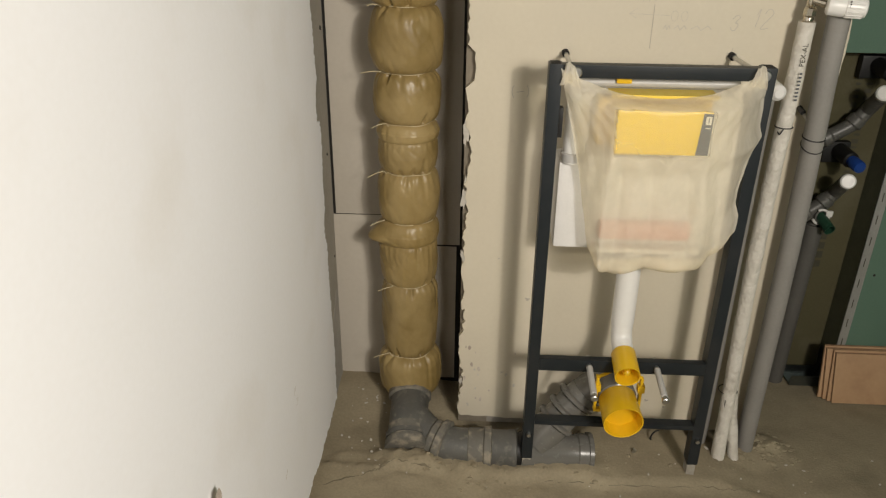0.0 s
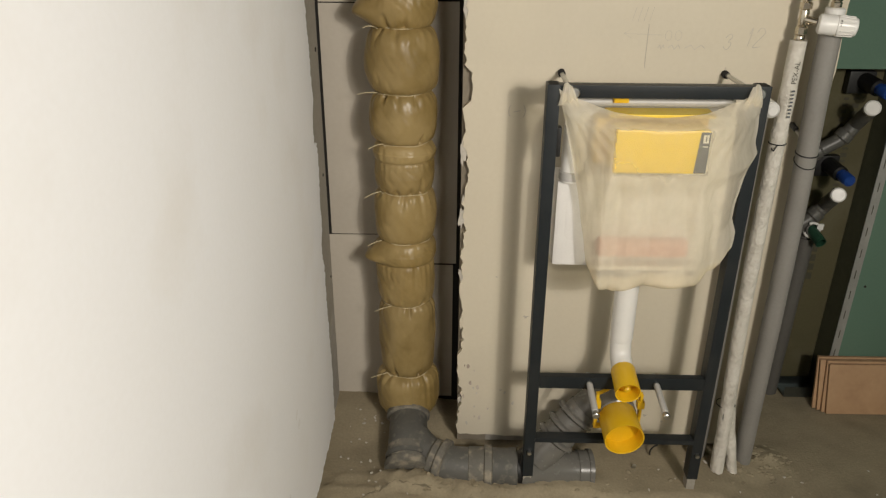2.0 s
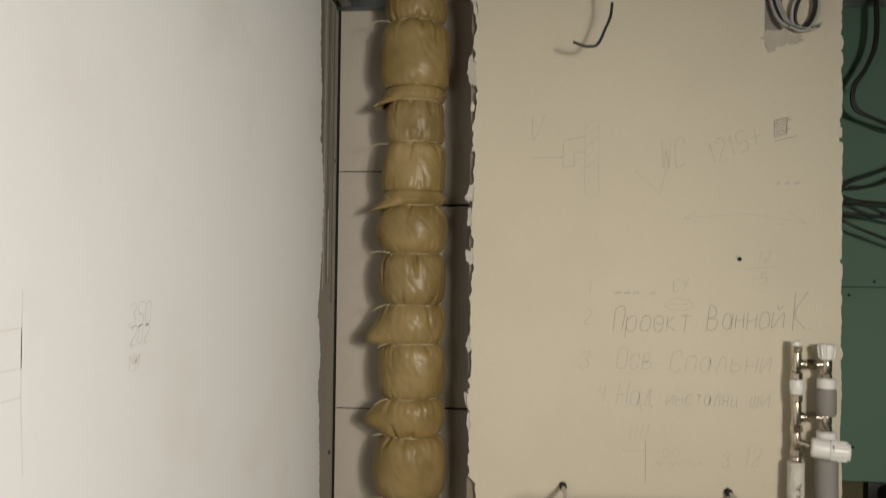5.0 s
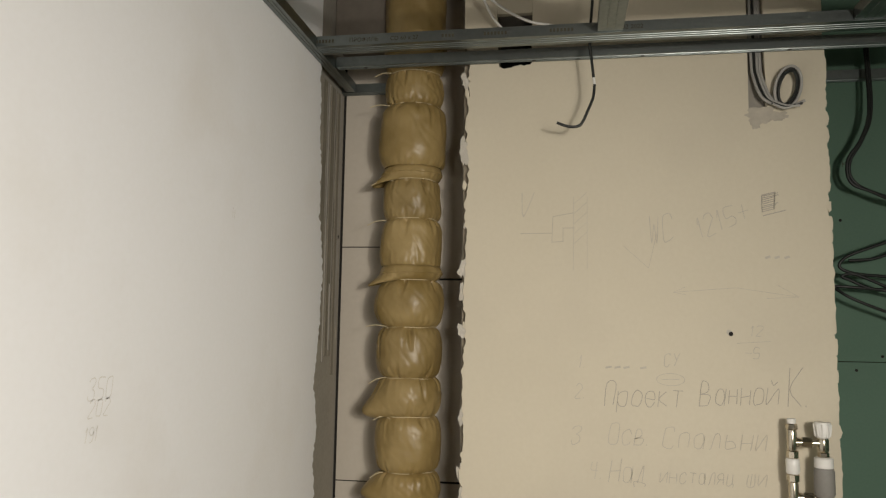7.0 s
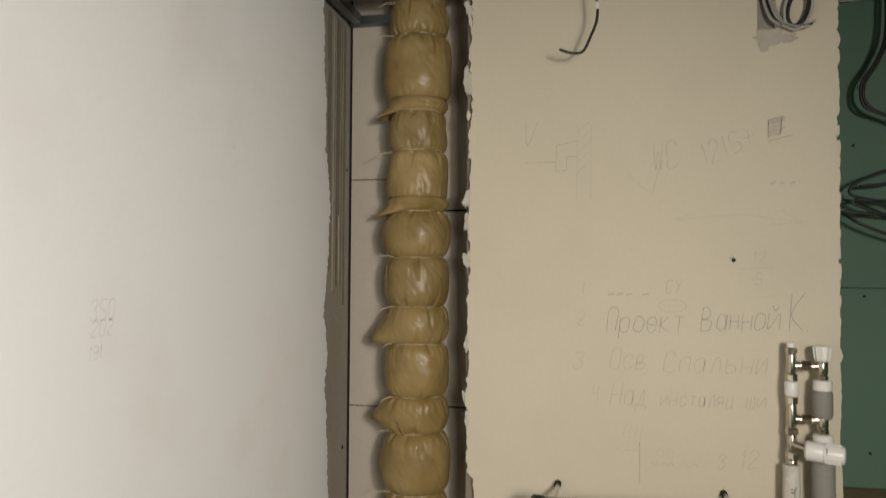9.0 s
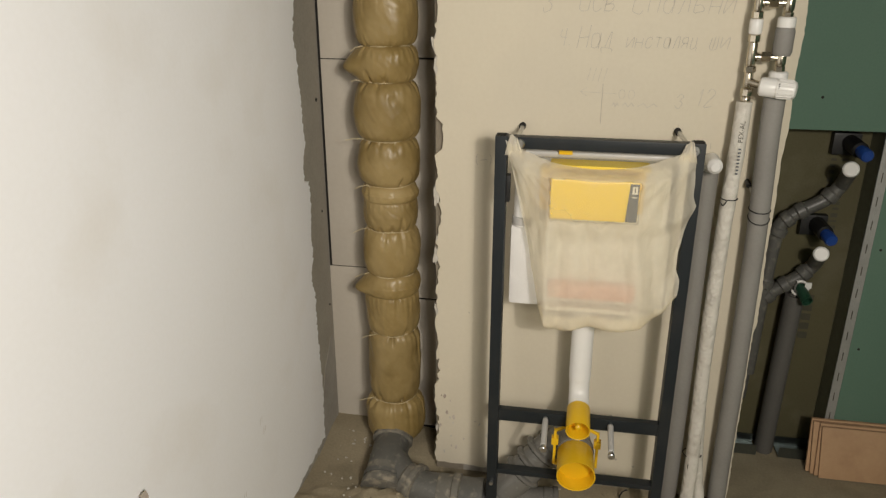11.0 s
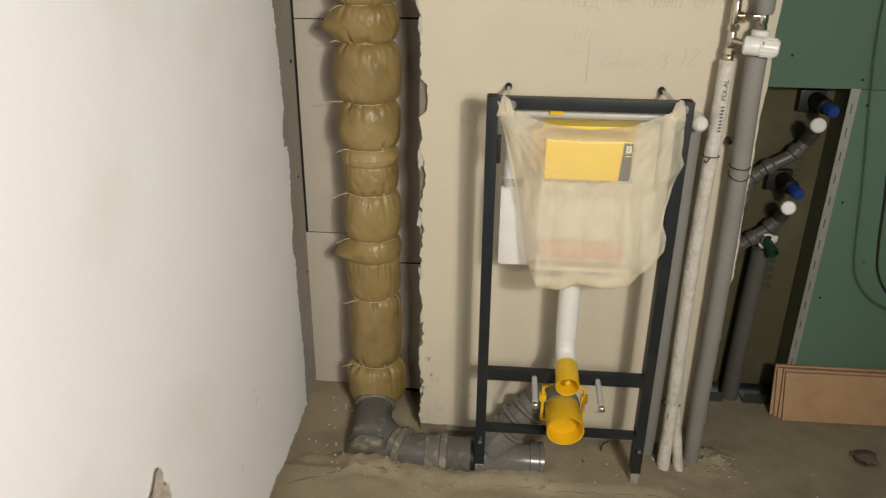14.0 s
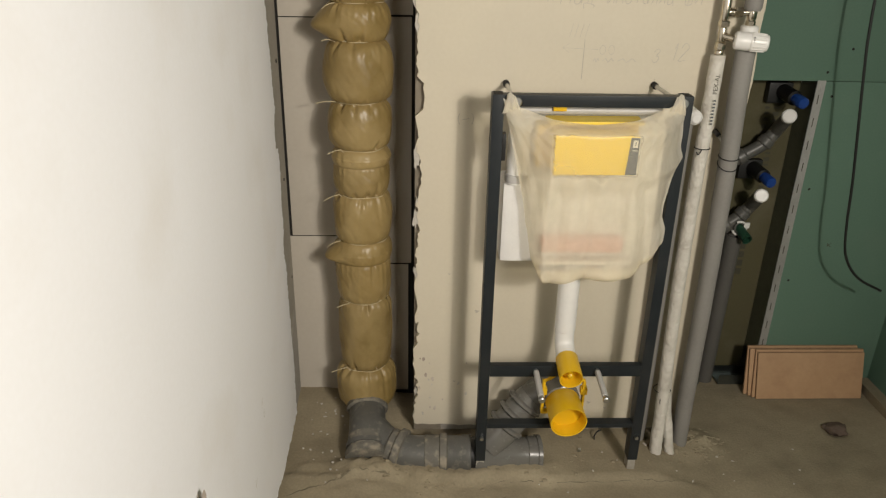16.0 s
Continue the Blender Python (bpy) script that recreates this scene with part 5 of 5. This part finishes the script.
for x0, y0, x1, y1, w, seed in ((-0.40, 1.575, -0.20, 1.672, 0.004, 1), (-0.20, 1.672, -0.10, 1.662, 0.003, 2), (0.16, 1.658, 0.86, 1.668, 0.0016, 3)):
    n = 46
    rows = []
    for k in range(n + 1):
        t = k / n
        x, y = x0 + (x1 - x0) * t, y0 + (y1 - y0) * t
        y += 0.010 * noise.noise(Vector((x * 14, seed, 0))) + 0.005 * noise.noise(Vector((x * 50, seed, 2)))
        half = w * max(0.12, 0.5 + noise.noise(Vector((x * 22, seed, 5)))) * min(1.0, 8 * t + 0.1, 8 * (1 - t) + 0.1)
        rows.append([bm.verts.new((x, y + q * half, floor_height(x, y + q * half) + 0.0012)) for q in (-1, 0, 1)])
    for a, b in zip(rows, rows[1:]):
        for q in (0, 1):
            bm.faces.new((a[q], b[q], b[q + 1], a[q + 1]))
part("crevice", bm, DARK_LINE, floor, "thin dark ragged line along the mortar bed")
scrap = part("floor_anchor", tube(smooth_path([(0.502, 1.800, 0.012), (0.504, 1.790, 0.035), (0.505, 1.788, 0.042)], 3), 0.0055, 10), ZINC, None)
tagged(scrap, "short zinc stud standing in the screed", "bolt")
ring = part("black_offcut", tube([(0.585 + 0.020 * math.cos(t), 1.855 + 0.006 * math.cos(t), 0.040 + 0.024 * math.sin(t)) for t in (radians(85 + 12 * i) for i in range(15))], 0.0024, 8), BLACK_PLASTIC, None)
tagged(ring, "curled black cable offcut behind the frame", "cable")


# ---- cables ----
def cable(name, runs, r, mat, label, category="cable", group=""):
    base = Vector(runs[0][-1])
    c = thing(name, base, label, category, group)
    for pts in runs:
        part("strand", tube(smooth_path(pts, 8), r, 10), mat, c)
    return c


tail = cable("black_cable_end", [[(0.318, 1.74, 2.75), (0.310, 1.785, 2.60), (0.303, 1.788, 2.50), (0.309, 1.788, 2.43), (0.312, 1.788, 2.402)], [(0.314, 1.788, 2.384), (0.310, 1.787, 2.350), (0.296, 1.785, 2.315), (0.286, 1.784, 2.292), (0.276, 1.783, 2.279), (0.258, 1.782, 2.276), (0.238, 1.780, 2.280), (0.221, 1.779, 2.287)]], 0.0036, CABLE, "black cable hanging from the ceiling grid with a taped splice")
part("splice_tape", rod((0.3118, 1.788, 2.404), (0.3142, 1.788, 2.383), 0.0034, 10), WHITE, tail, "white tape")

coilg = thing("cable_coil", (0.79, 1.87, 2.36), "coiled grey and black cables from a wall chase", "cable")
for k in range(4):
    x = 0.712 + 0.007 * k
    part("strand", tube(smooth_path([(x, 1.900, 2.76), (x, 1.898, 2.48), (x + 0.004, 1.892, 2.42), (x + 0.018, 1.880, 2.368), (0.752 + 0.004 * k, 1.872, 2.345)], 6), 0.0038, 8), CABLE if k in (1,) else CABLE_GREY, coilg)
for k, (rx, rz, ph) in enumerate(((0.024, 0.045, 0.0), (0.028, 0.049, 0.3), (0.021, 0.041, 0.6), (0.031, 0.052, 0.1))):
    pts = [(0.792 + rx * math.cos(t) + 0.007 * math.sin(t), 1.878 - 0.003 * k - 0.006 * math.sin(t), 2.386 + rz * math.sin(t)) for t in (radians(200 + 20 * i) + ph for i in range(19))]
    part("strand", tube(smooth_path(pts, 3), 0.0036, 8), CABLE if k in (1, 2) else CABLE_GREY, coilg)
for k in range(3):
    part("tail", tube(smooth_path([(0.755, 1.872, 2.352 - 0.003 * k), (0.785, 1.866, 2.338 - 0.003 * k), (0.816 + 0.006 * k, 1.862, 2.336 + 0.006 * k)], 5), 0.0036, 8), CABLE if k == 1 else CABLE_GREY, coilg)
for cx, cz, rx, rz, seed in ((0.735, 2.322, 0.040, 0.020, 1), (0.770, 2.318, 0.026, 0.012, 2), (0.716, 2.300, 0.012, 0.016, 3)):
    o = []
    for k in range(40):
        t = 2 * math.pi * k / 40
        q = 1 + 0.45 * noise.noise(Vector((math.cos(t) * 2.5, math.sin(t) * 2.5, seed * 7))) + 0.2 * noise.noise(Vector((math.cos(t) * 9, math.sin(t) * 9, seed)))
        o.append((cx + rx * q * math.cos(t), cz + rz * q * math.sin(t)))
    part("putty_smear", sheet(o, "y", WALL_Y - 0.0008 * seed, 0.0006), SMEAR, coilg, "grey putty smear")

coil = cable("black_cable_coil", [
    [(1.075, 2.14, 2.62), (1.072, 2.12, 2.40), (1.045, 2.11, 2.31), (1.008, 2.11, 2.25), (1.012, 2.11, 2.19), (1.060, 2.11, 2.163), (1.16, 2.12, 2.13), (1.30, 2.13, 2.16), (1.42, 2.14, 2.30)],
    [(1.085, 2.15, 2.62), (1.082, 2.13, 2.40), (1.052, 2.12, 2.31), (1.018, 2.12, 2.25), (1.020, 2.12, 2.20), (1.065, 2.12, 2.165), (1.17, 2.13, 2.14), (1.31, 2.14, 2.17), (1.43, 2.15, 2.31)],
    [(1.20, 2.12, 2.06), (1.068, 2.12, 2.012), (1.000, 2.12, 1.985), (0.978, 2.12, 1.958), (1.010, 2.12, 1.940), (1.08, 2.125, 1.932), (1.20, 2.13, 1.93), (1.30, 2.14, 1.98), (1.22, 2.14, 2.04), (1.09, 2.14, 1.985), (1.01, 2.14, 1.975)],
    [(0.96, 2.13, 1.905), (1.02, 2.12, 1.9), (1.1, 2.12, 1.89), (1.204, 2.092, 1.857), (1.276, 2.063, 1.795), (1.278, 2.04, 1.658), (1.261, 2.035, 1.456), (1.268, 2.035, 1.312), (1.283, 2.035, 1.197), (1.309, 2.035, 1.023), (1.332, 2.035, 0.869), (1.35, 2.035, 0.716), (1.374, 2.035, 0.614), (1.432, 2.035, 0.538), (1.523, 2.035, 0.489)],
    [(0.960, 2.13, 1.905), (1.00, 2.11, 1.872), (1.08, 2.11, 1.838), (1.20, 2.12, 1.80), (1.32, 2.13, 1.82), (1.34, 2.13, 1.90), (1.22, 2.13, 1.93), (1.08, 2.12, 1.895), (1.00, 2.12, 1.922), (0.985, 2.12, 1.932), (1.02, 2.12, 1.935), (1.10, 2.12, 1.90)],
], 0.0043, CABLE, "loosely coiled black cable hanging before the green boards")
ceil_wires = cable("white_cable", [[(0.02, 1.80, 2.66), (0.05, 1.84, 2.60), (0.085, 1.87, 2.565), (0.11, 1.90, 2.55)], [(0.00, 1.76, 2.68), (0.06, 1.80, 2.62), (0.14, 1.82, 2.575), (0.215, 1.82, 2.555)]], 0.0035, WHITE, "loose white cables entering the wall hole")

# ---- ceiling grid of steel profiles ----
GZ = 2.480


def profile_x(x0, x1, y0, width, z, label):
    """A flat-bottomed channel running along x: ribbed bottom and two upstands."""
    p = thing("ceiling_profile", ((x0 + x1) / 2, y0 + width / 2, z), label, "profile", "ceiling profiles")
    part("base", box(x0, x1, y0, y0 + width, z, z + 0.0012), GALV, p)
    for y in (y0, y0 + width - 0.001):
        part("upstand", box(x0, x1, y, y + 0.001, z + 0.0012, z + 0.027), GALV, p)
    for f in (0.30, 0.50, 0.70):
        part("rib", tube([(x0 + 0.002, y0 + width * f, z), (x1 - 0.002, y0 + width * f, z)], 0.0016, 6), GALV, p)
    return p


def profile_y(x0, width, y0, y1, z, label):
    p = thing("ceiling_profile", (x0 + width / 2, (y0 + y1) / 2, z), label, "profile", "ceiling profiles")
    part("base", box(x0, x0 + width, y0, y1, z, z + 0.0012), GALV, p)
    for x in (x0, x0 + width - 0.001):
        part("upstand", box(x, x + 0.001, y0, y1, z + 0.0012, z + 0.027), GALV, p)
    for f in (0.35, 0.65):
        part("rib", tube([(x0 + width * f, y0 + 0.002, z), (x0 + width * f, y1 - 0.002, z)], 0.0014, 6), GALV, p)
    return p


profile_y(LEFT_X + 0.001, 0.028, -2.6, 2.06, GZ, "galvanised perimeter profile screwed to the plastered wall")
first = profile_x(LEFT_X + 0.006, RIGHT_X - 0.03, 1.700, 0.060, GZ + 0.0015, "galvanised ceiling profile with stamped lettering spanning the room")
profile_x(LEFT_X + 0.006, RIGHT_X - 0.03, 1.360, 0.060, GZ + 0.0015, "galvanised ceiling profile spanning the room")
profile_x(LEFT_X + 0.031, RIGHT_X - 0.03, 1.860, 0.028, GZ + 0.006, "galvanised edge profile along the pier")
profile_x(-0.428, -0.275, 2.070, 0.028, GZ, "short galvanised edge profile at the niche back")
profile_x(0.90, RIGHT_X - 0.03, 2.170, 0.028, 2.500, "galvanised edge profile on the green boards")
profile_y(0.318, 0.060, -2.6, 1.698, GZ + 0.0045, "galvanised cross profile running away from the pier")
profile_y(0.890, 0.060, -2.6, 1.698, GZ + 0.0045, "galvanised cross profile running away from the pier")
for x, txt in ((-0.297, "ПРОФИЛЬ"), (-0.191, "CD 60 x 27"), (0.357, "05 02 2022")):
    writing(txt, 0.015, Matrix.Translation((x, 1.6994, GZ + 0.009)) @ Euler((radians(90), 0, 0)).to_matrix().to_4x4(), PRINT, first, "stamp", thin=0.0, shear=0)
for x, w in ((-0.385, 0.055), (-0.060, 0.035), (0.045, 0.06), (0.205, 0.06)):  # illegible stamps
    for k in range(int(w / 0.0085)):
        part("stamp_bar", box(x + 0.0085 * k, x + 0.0085 * k + 0.005, 1.6990, 1.6994, GZ + 0.010, GZ + 0.018), PRINT, first)
for x in (-0.30, 0.16, 0.44, 0.80):
    part("rivet", rod((x, 1.874, GZ + 0.0062), (x, 1.874, GZ + 0.004), 0.005, 10), BLACK_PLASTIC, first)
# concrete lintel seen through the grid over the niche
structure("beam", box(-0.428, -0.275, 1.99, 2.098, 2.60, TOP_Z - 0.002, 0.004), SLAB, "rough concrete beam above the niche", "beam")

# ---- pencil notes ----
NY = WALL_Y - 0.0006


# handwritten letters as strokes: digit pairs (across 0-4, up 0-8, baseline 2), strokes parted by a slash
HAND = {
    "П": "02 08 48 42", "р": "00 06/05 16 36 45 43 32 12 03", "о": "12 03 05 16 36 45 43 32 12", "е": "04 44 45 36 16 05 03 12 32 43", "к": "02 06/36 04 42", "т": "06 46/26 22",
    "В": "02 08 28 37 36 25 05 35 44 43 32 02", "а": "44 36 16 05 03 12 32 44/46 42", "н": "02 06/04 44/46 42", "й": "06 02 46 42/18 27 38", "и": "06 02 46 42", "К": "02 08/48 05 42",
    "О": "12 03 07 18 38 47 43 32 12", "б": "48 28 15 03 12 32 43 45 36 15", "в": "02 06 26 35 24 04 34 43 32 02", "С": "47 38 18 07 03 12 32 43", "п": "02 06 46 42", "л": "02 12 26 46 42",
    "ь": "06 02 32 43 34 04", "Н": "02 08/05 45/48 42", "д": "01 02 42 41/12 26 36 32", "с": "45 36 16 05 03 12 32 43", "я": "42 46 16 05 14 44/24 02", "ц": "06 02 32 36/32 42 41", "ш": "06 02 42 46/26 22",
    "W": "08 12 26 32 48", "C": "47 38 18 07 03 12 32 43", "У": "08 25/48 12", "V": "08 22 48", "1": "06 28 22", "2": "07 18 38 47 46 02 42", "3": "07 18 38 47 36 25 35 44 43 32 12 03",
    "4": "08 05 45/38 32", "5": "48 08 05 35 44 43 32 02", "0": "12 03 07 18 38 47 43 32 12", "9": "46 35 15 06 07 18 38 47 43 32 12", ".": "02 12", "-": "05 45", "+": "05 45/27 23",
}


def hand(text, a, b, size, mat, parent, axis="y", plane=0.0, tilt=0.0, squeeze=1.0, width=0.0017):
    """Pencil handwriting on a wall, from the wall's 2D point (a, b); size is the height of a capital."""
    rng = random.Random(text + str(a))
    unit, pen, lines = size / 6.0, 0.0, []
    c, s = math.cos(radians(tilt)), math.sin(radians(tilt))
    for ch in text:
        if ch == " ":
            pen += 3.2
            continue
        wide = rng.uniform(0.62, 0.8) * (0.45 if ch in ".1" else 1)
        for stroke in HAND[ch].split("/"):
            pts = [(pen + (int(q[0]) + rng.uniform(-0.25, 0.25)) * wide, int(q[1]) - 2 + rng.uniform(-0.3, 0.3), 0) for q in stroke.split()]
            pts = smooth_path(pts, 3) if len(pts) > 2 else [Vector(p) for p in pts]
            pts = [((p[0] + p[1] * 0.18) * unit * squeeze, p[1] * unit) for p in pts]
            lines.append([(a + x * c - z * s, b + x * s + z * c) for x, z in pts])
        pen += 4 * wide + rng.uniform(1.0, 1.7)
    return part("pencil_note", ribbon(lines, axis, plane, width), mat, parent)


def note(text, x, z, size, mat=PENCIL, tilt=0.0, squeeze=1.0):
    return hand(text, x, z, size * 0.9, mat, wall_main, "y", NY, tilt, squeeze)


note("2.", 0.262, 1.603, 0.040)
note("Проект", 0.337, 1.587, 0.060, PENCIL_DARK, 1.0, 0.86)
note("Ванной", 0.566, 1.594, 0.064, PENCIL_DARK, 2.0, 0.84)
note("К.", 0.772, 1.597, 0.100, PENCIL_DARK, 2.0, 0.62)
note("3", 0.252, 1.490, 0.050)
note("Осв.", 0.345, 1.492, 0.060, PENCIL, 0.0, 0.85)
note("Спальни", 0.476, 1.488, 0.056, PENCIL, 1.0, 1.0)
note("4.", 0.298, 1.408, 0.044, PENCIL)
note("Над", 0.346, 1.402, 0.060, PENCIL, 0.0, 0.9)
note("инсталяц", 0.468, 1.404, 0.042, PENCIL, 1.0, 0.84)
note("ши", 0.672, 1.406, 0.046, PENCIL, 1.0, 0.9)
note("1.", 0.272, 1.680, 0.034)
note("СУ", 0.482, 1.686, 0.036, PENCIL, 3.0)
note("WC", 0.452, 1.996, 0.075, PENCIL, 8.0, 0.75)
note("1215+", 0.578, 2.008, 0.056, PENCIL, 22.0, 0.9)
note("12", 0.690, 1.766, 0.028, PENCIL)
note("-5", 0.675, 1.710, 0.030, PENCIL)
note("12", 0.658, 1.262, 0.046, PENCIL)
note("3", 0.603, 1.256, 0.036, PENCIL)
note("V", 0.117, 2.070, 0.070)


def marks(lines, w=0.0014, mat=PENCIL, parent=None, axis="y", plane=NY):
    return part("pencil_line", ribbon(lines, axis, plane, w), mat, parent or wall_main)


marks([arc(0.498, 1.655, 0.034, 0.015, 0, 360, 24), [(0.476, 1.655), (0.520, 1.656)]])
for x in (0.340, 0.362, 0.384, 0.425):
    marks([[(x, 1.681), (x + 0.015, 1.684)]], 0.005)
marks([[(0.206, 2.000), (0.209, 2.067), (0.262, 2.077)], [(0.206, 2.000), (0.235, 2.002), (0.235, 2.037), (0.265, 2.037)], [(0.125, 2.023), (0.206, 2.024)]], 0.0012, PENCIL_DARK)
marks([[(0.262, 2.12), (0.261, 1.926)], [(0.297, 2.12), (0.296, 1.929)]] + [[(0.263, 2.03 - 0.026 * k + 0.07), (0.296, 2.06 - 0.026 * k + 0.07)] for k in range(5)], 0.0010)
marks([[(0.386, 1.991), (0.449, 1.933), (0.470, 2.02)], [(0.508, 1.872), (0.66, 1.884), (0.806, 1.862)], [(0.508, 1.872), (0.54, 1.886)], [(0.54, 1.866), (0.508, 1.872)], [(0.806, 1.862), (0.73, 1.858)], [(0.806, 1.862), (0.755, 1.892)]], 0.0010)
marks([[(0.657, 1.747), (0.736, 1.753)]], 0.0012)
rng = random.Random(4)
marks([[(0.724 + rng.uniform(0, 0.006), 2.074 + 0.005 * k), (0.755 + rng.uniform(0, 0.012), 2.082 + 0.005 * k)] for k in range(9)] + [[(0.726, 2.074), (0.726, 2.116), (0.758, 2.124), (0.754, 2.082)], [(0.727, 2.064), (0.782, 2.078)]], 0.0022, PENCIL_DARK)
marks([[(0.418, 1.312), (0.418, 1.208)]], 0.0014, PENCIL_DARK)
marks([[(0.360, 1.290), (0.455, 1.287)], [(0.360, 1.290), (0.378, 1.302)], [(0.360, 1.290), (0.378, 1.279)]], 0.0010)
marks([[(0.376 + 0.014 * k, 1.318), (0.384 + 0.014 * k, 1.352)] for k in range(4)], 0.0010)
marks([arc(0.468, 1.286, 0.008, 0.012, 0, 360, 12), arc(0.492, 1.286, 0.008, 0.012, 0, 360, 12)], 0.0010)
for x, w in ((0.445, 0.016), (0.470, 0.03), (0.510, 0.05)):
    marks([[(x, 1.256), (x + w * 0.3, 1.264), (x + w * 0.5, 1.253), (x + w * 0.8, 1.264), (x + w, 1.256)]], 0.0018)
for x in (0.73, 0.752, 0.775):
    marks([[(x, 1.958), (x + 0.012, 1.962)]], 0.006)
marks([[(0.705, 1.150), (0.705, 1.166)], [(0.618, 1.193), (0.618, 1.212)], [(0.606, 1.200), (0.632, 1.200)]], 0.0010, PENCIL_DARK)
marks([arc(0.098, 1.095, 0.010, 0.018, 120, 240, 8), arc(0.120, 1.095, 0.010, 0.018, -60, 60, 8), [(0.10, 1.093), (0.118, 1.096)]], 0.0014, PENCIL_DARK)
for t, y, z, h in (("350", 0.893, 1.664, 0.030), ("202", 0.897, 1.640, 0.024), ("191", 0.893, 1.606, 0.020)):
    hand(t, y, z, h, FAINT, wall_left, "x", LEFT_X + 0.0006)
marks([[(0.58, 1.679), (0.679, 1.681), (0.680, 1.640), (0.60, 1.642)], [(0.679, 1.72), (0.680, 1.611), (0.686, 1.53)], [(0.58, 1.612), (0.68, 1.611)],
       arc(0.625, 1.660, 0.016, 0.020, 0, 360, 8), [(0.612, 1.640), (0.600, 1.610), (0.604, 1.580)]], 0.0012, FAINT, wall_left, "x", LEFT_X + 0.0006)
marks([[(1.322, 1.985), (1.324, 2.006)], [(1.330, 1.983), (1.332, 2.000)]], 0.0014, FAINT, wall_left, "x", LEFT_X + 0.0006)
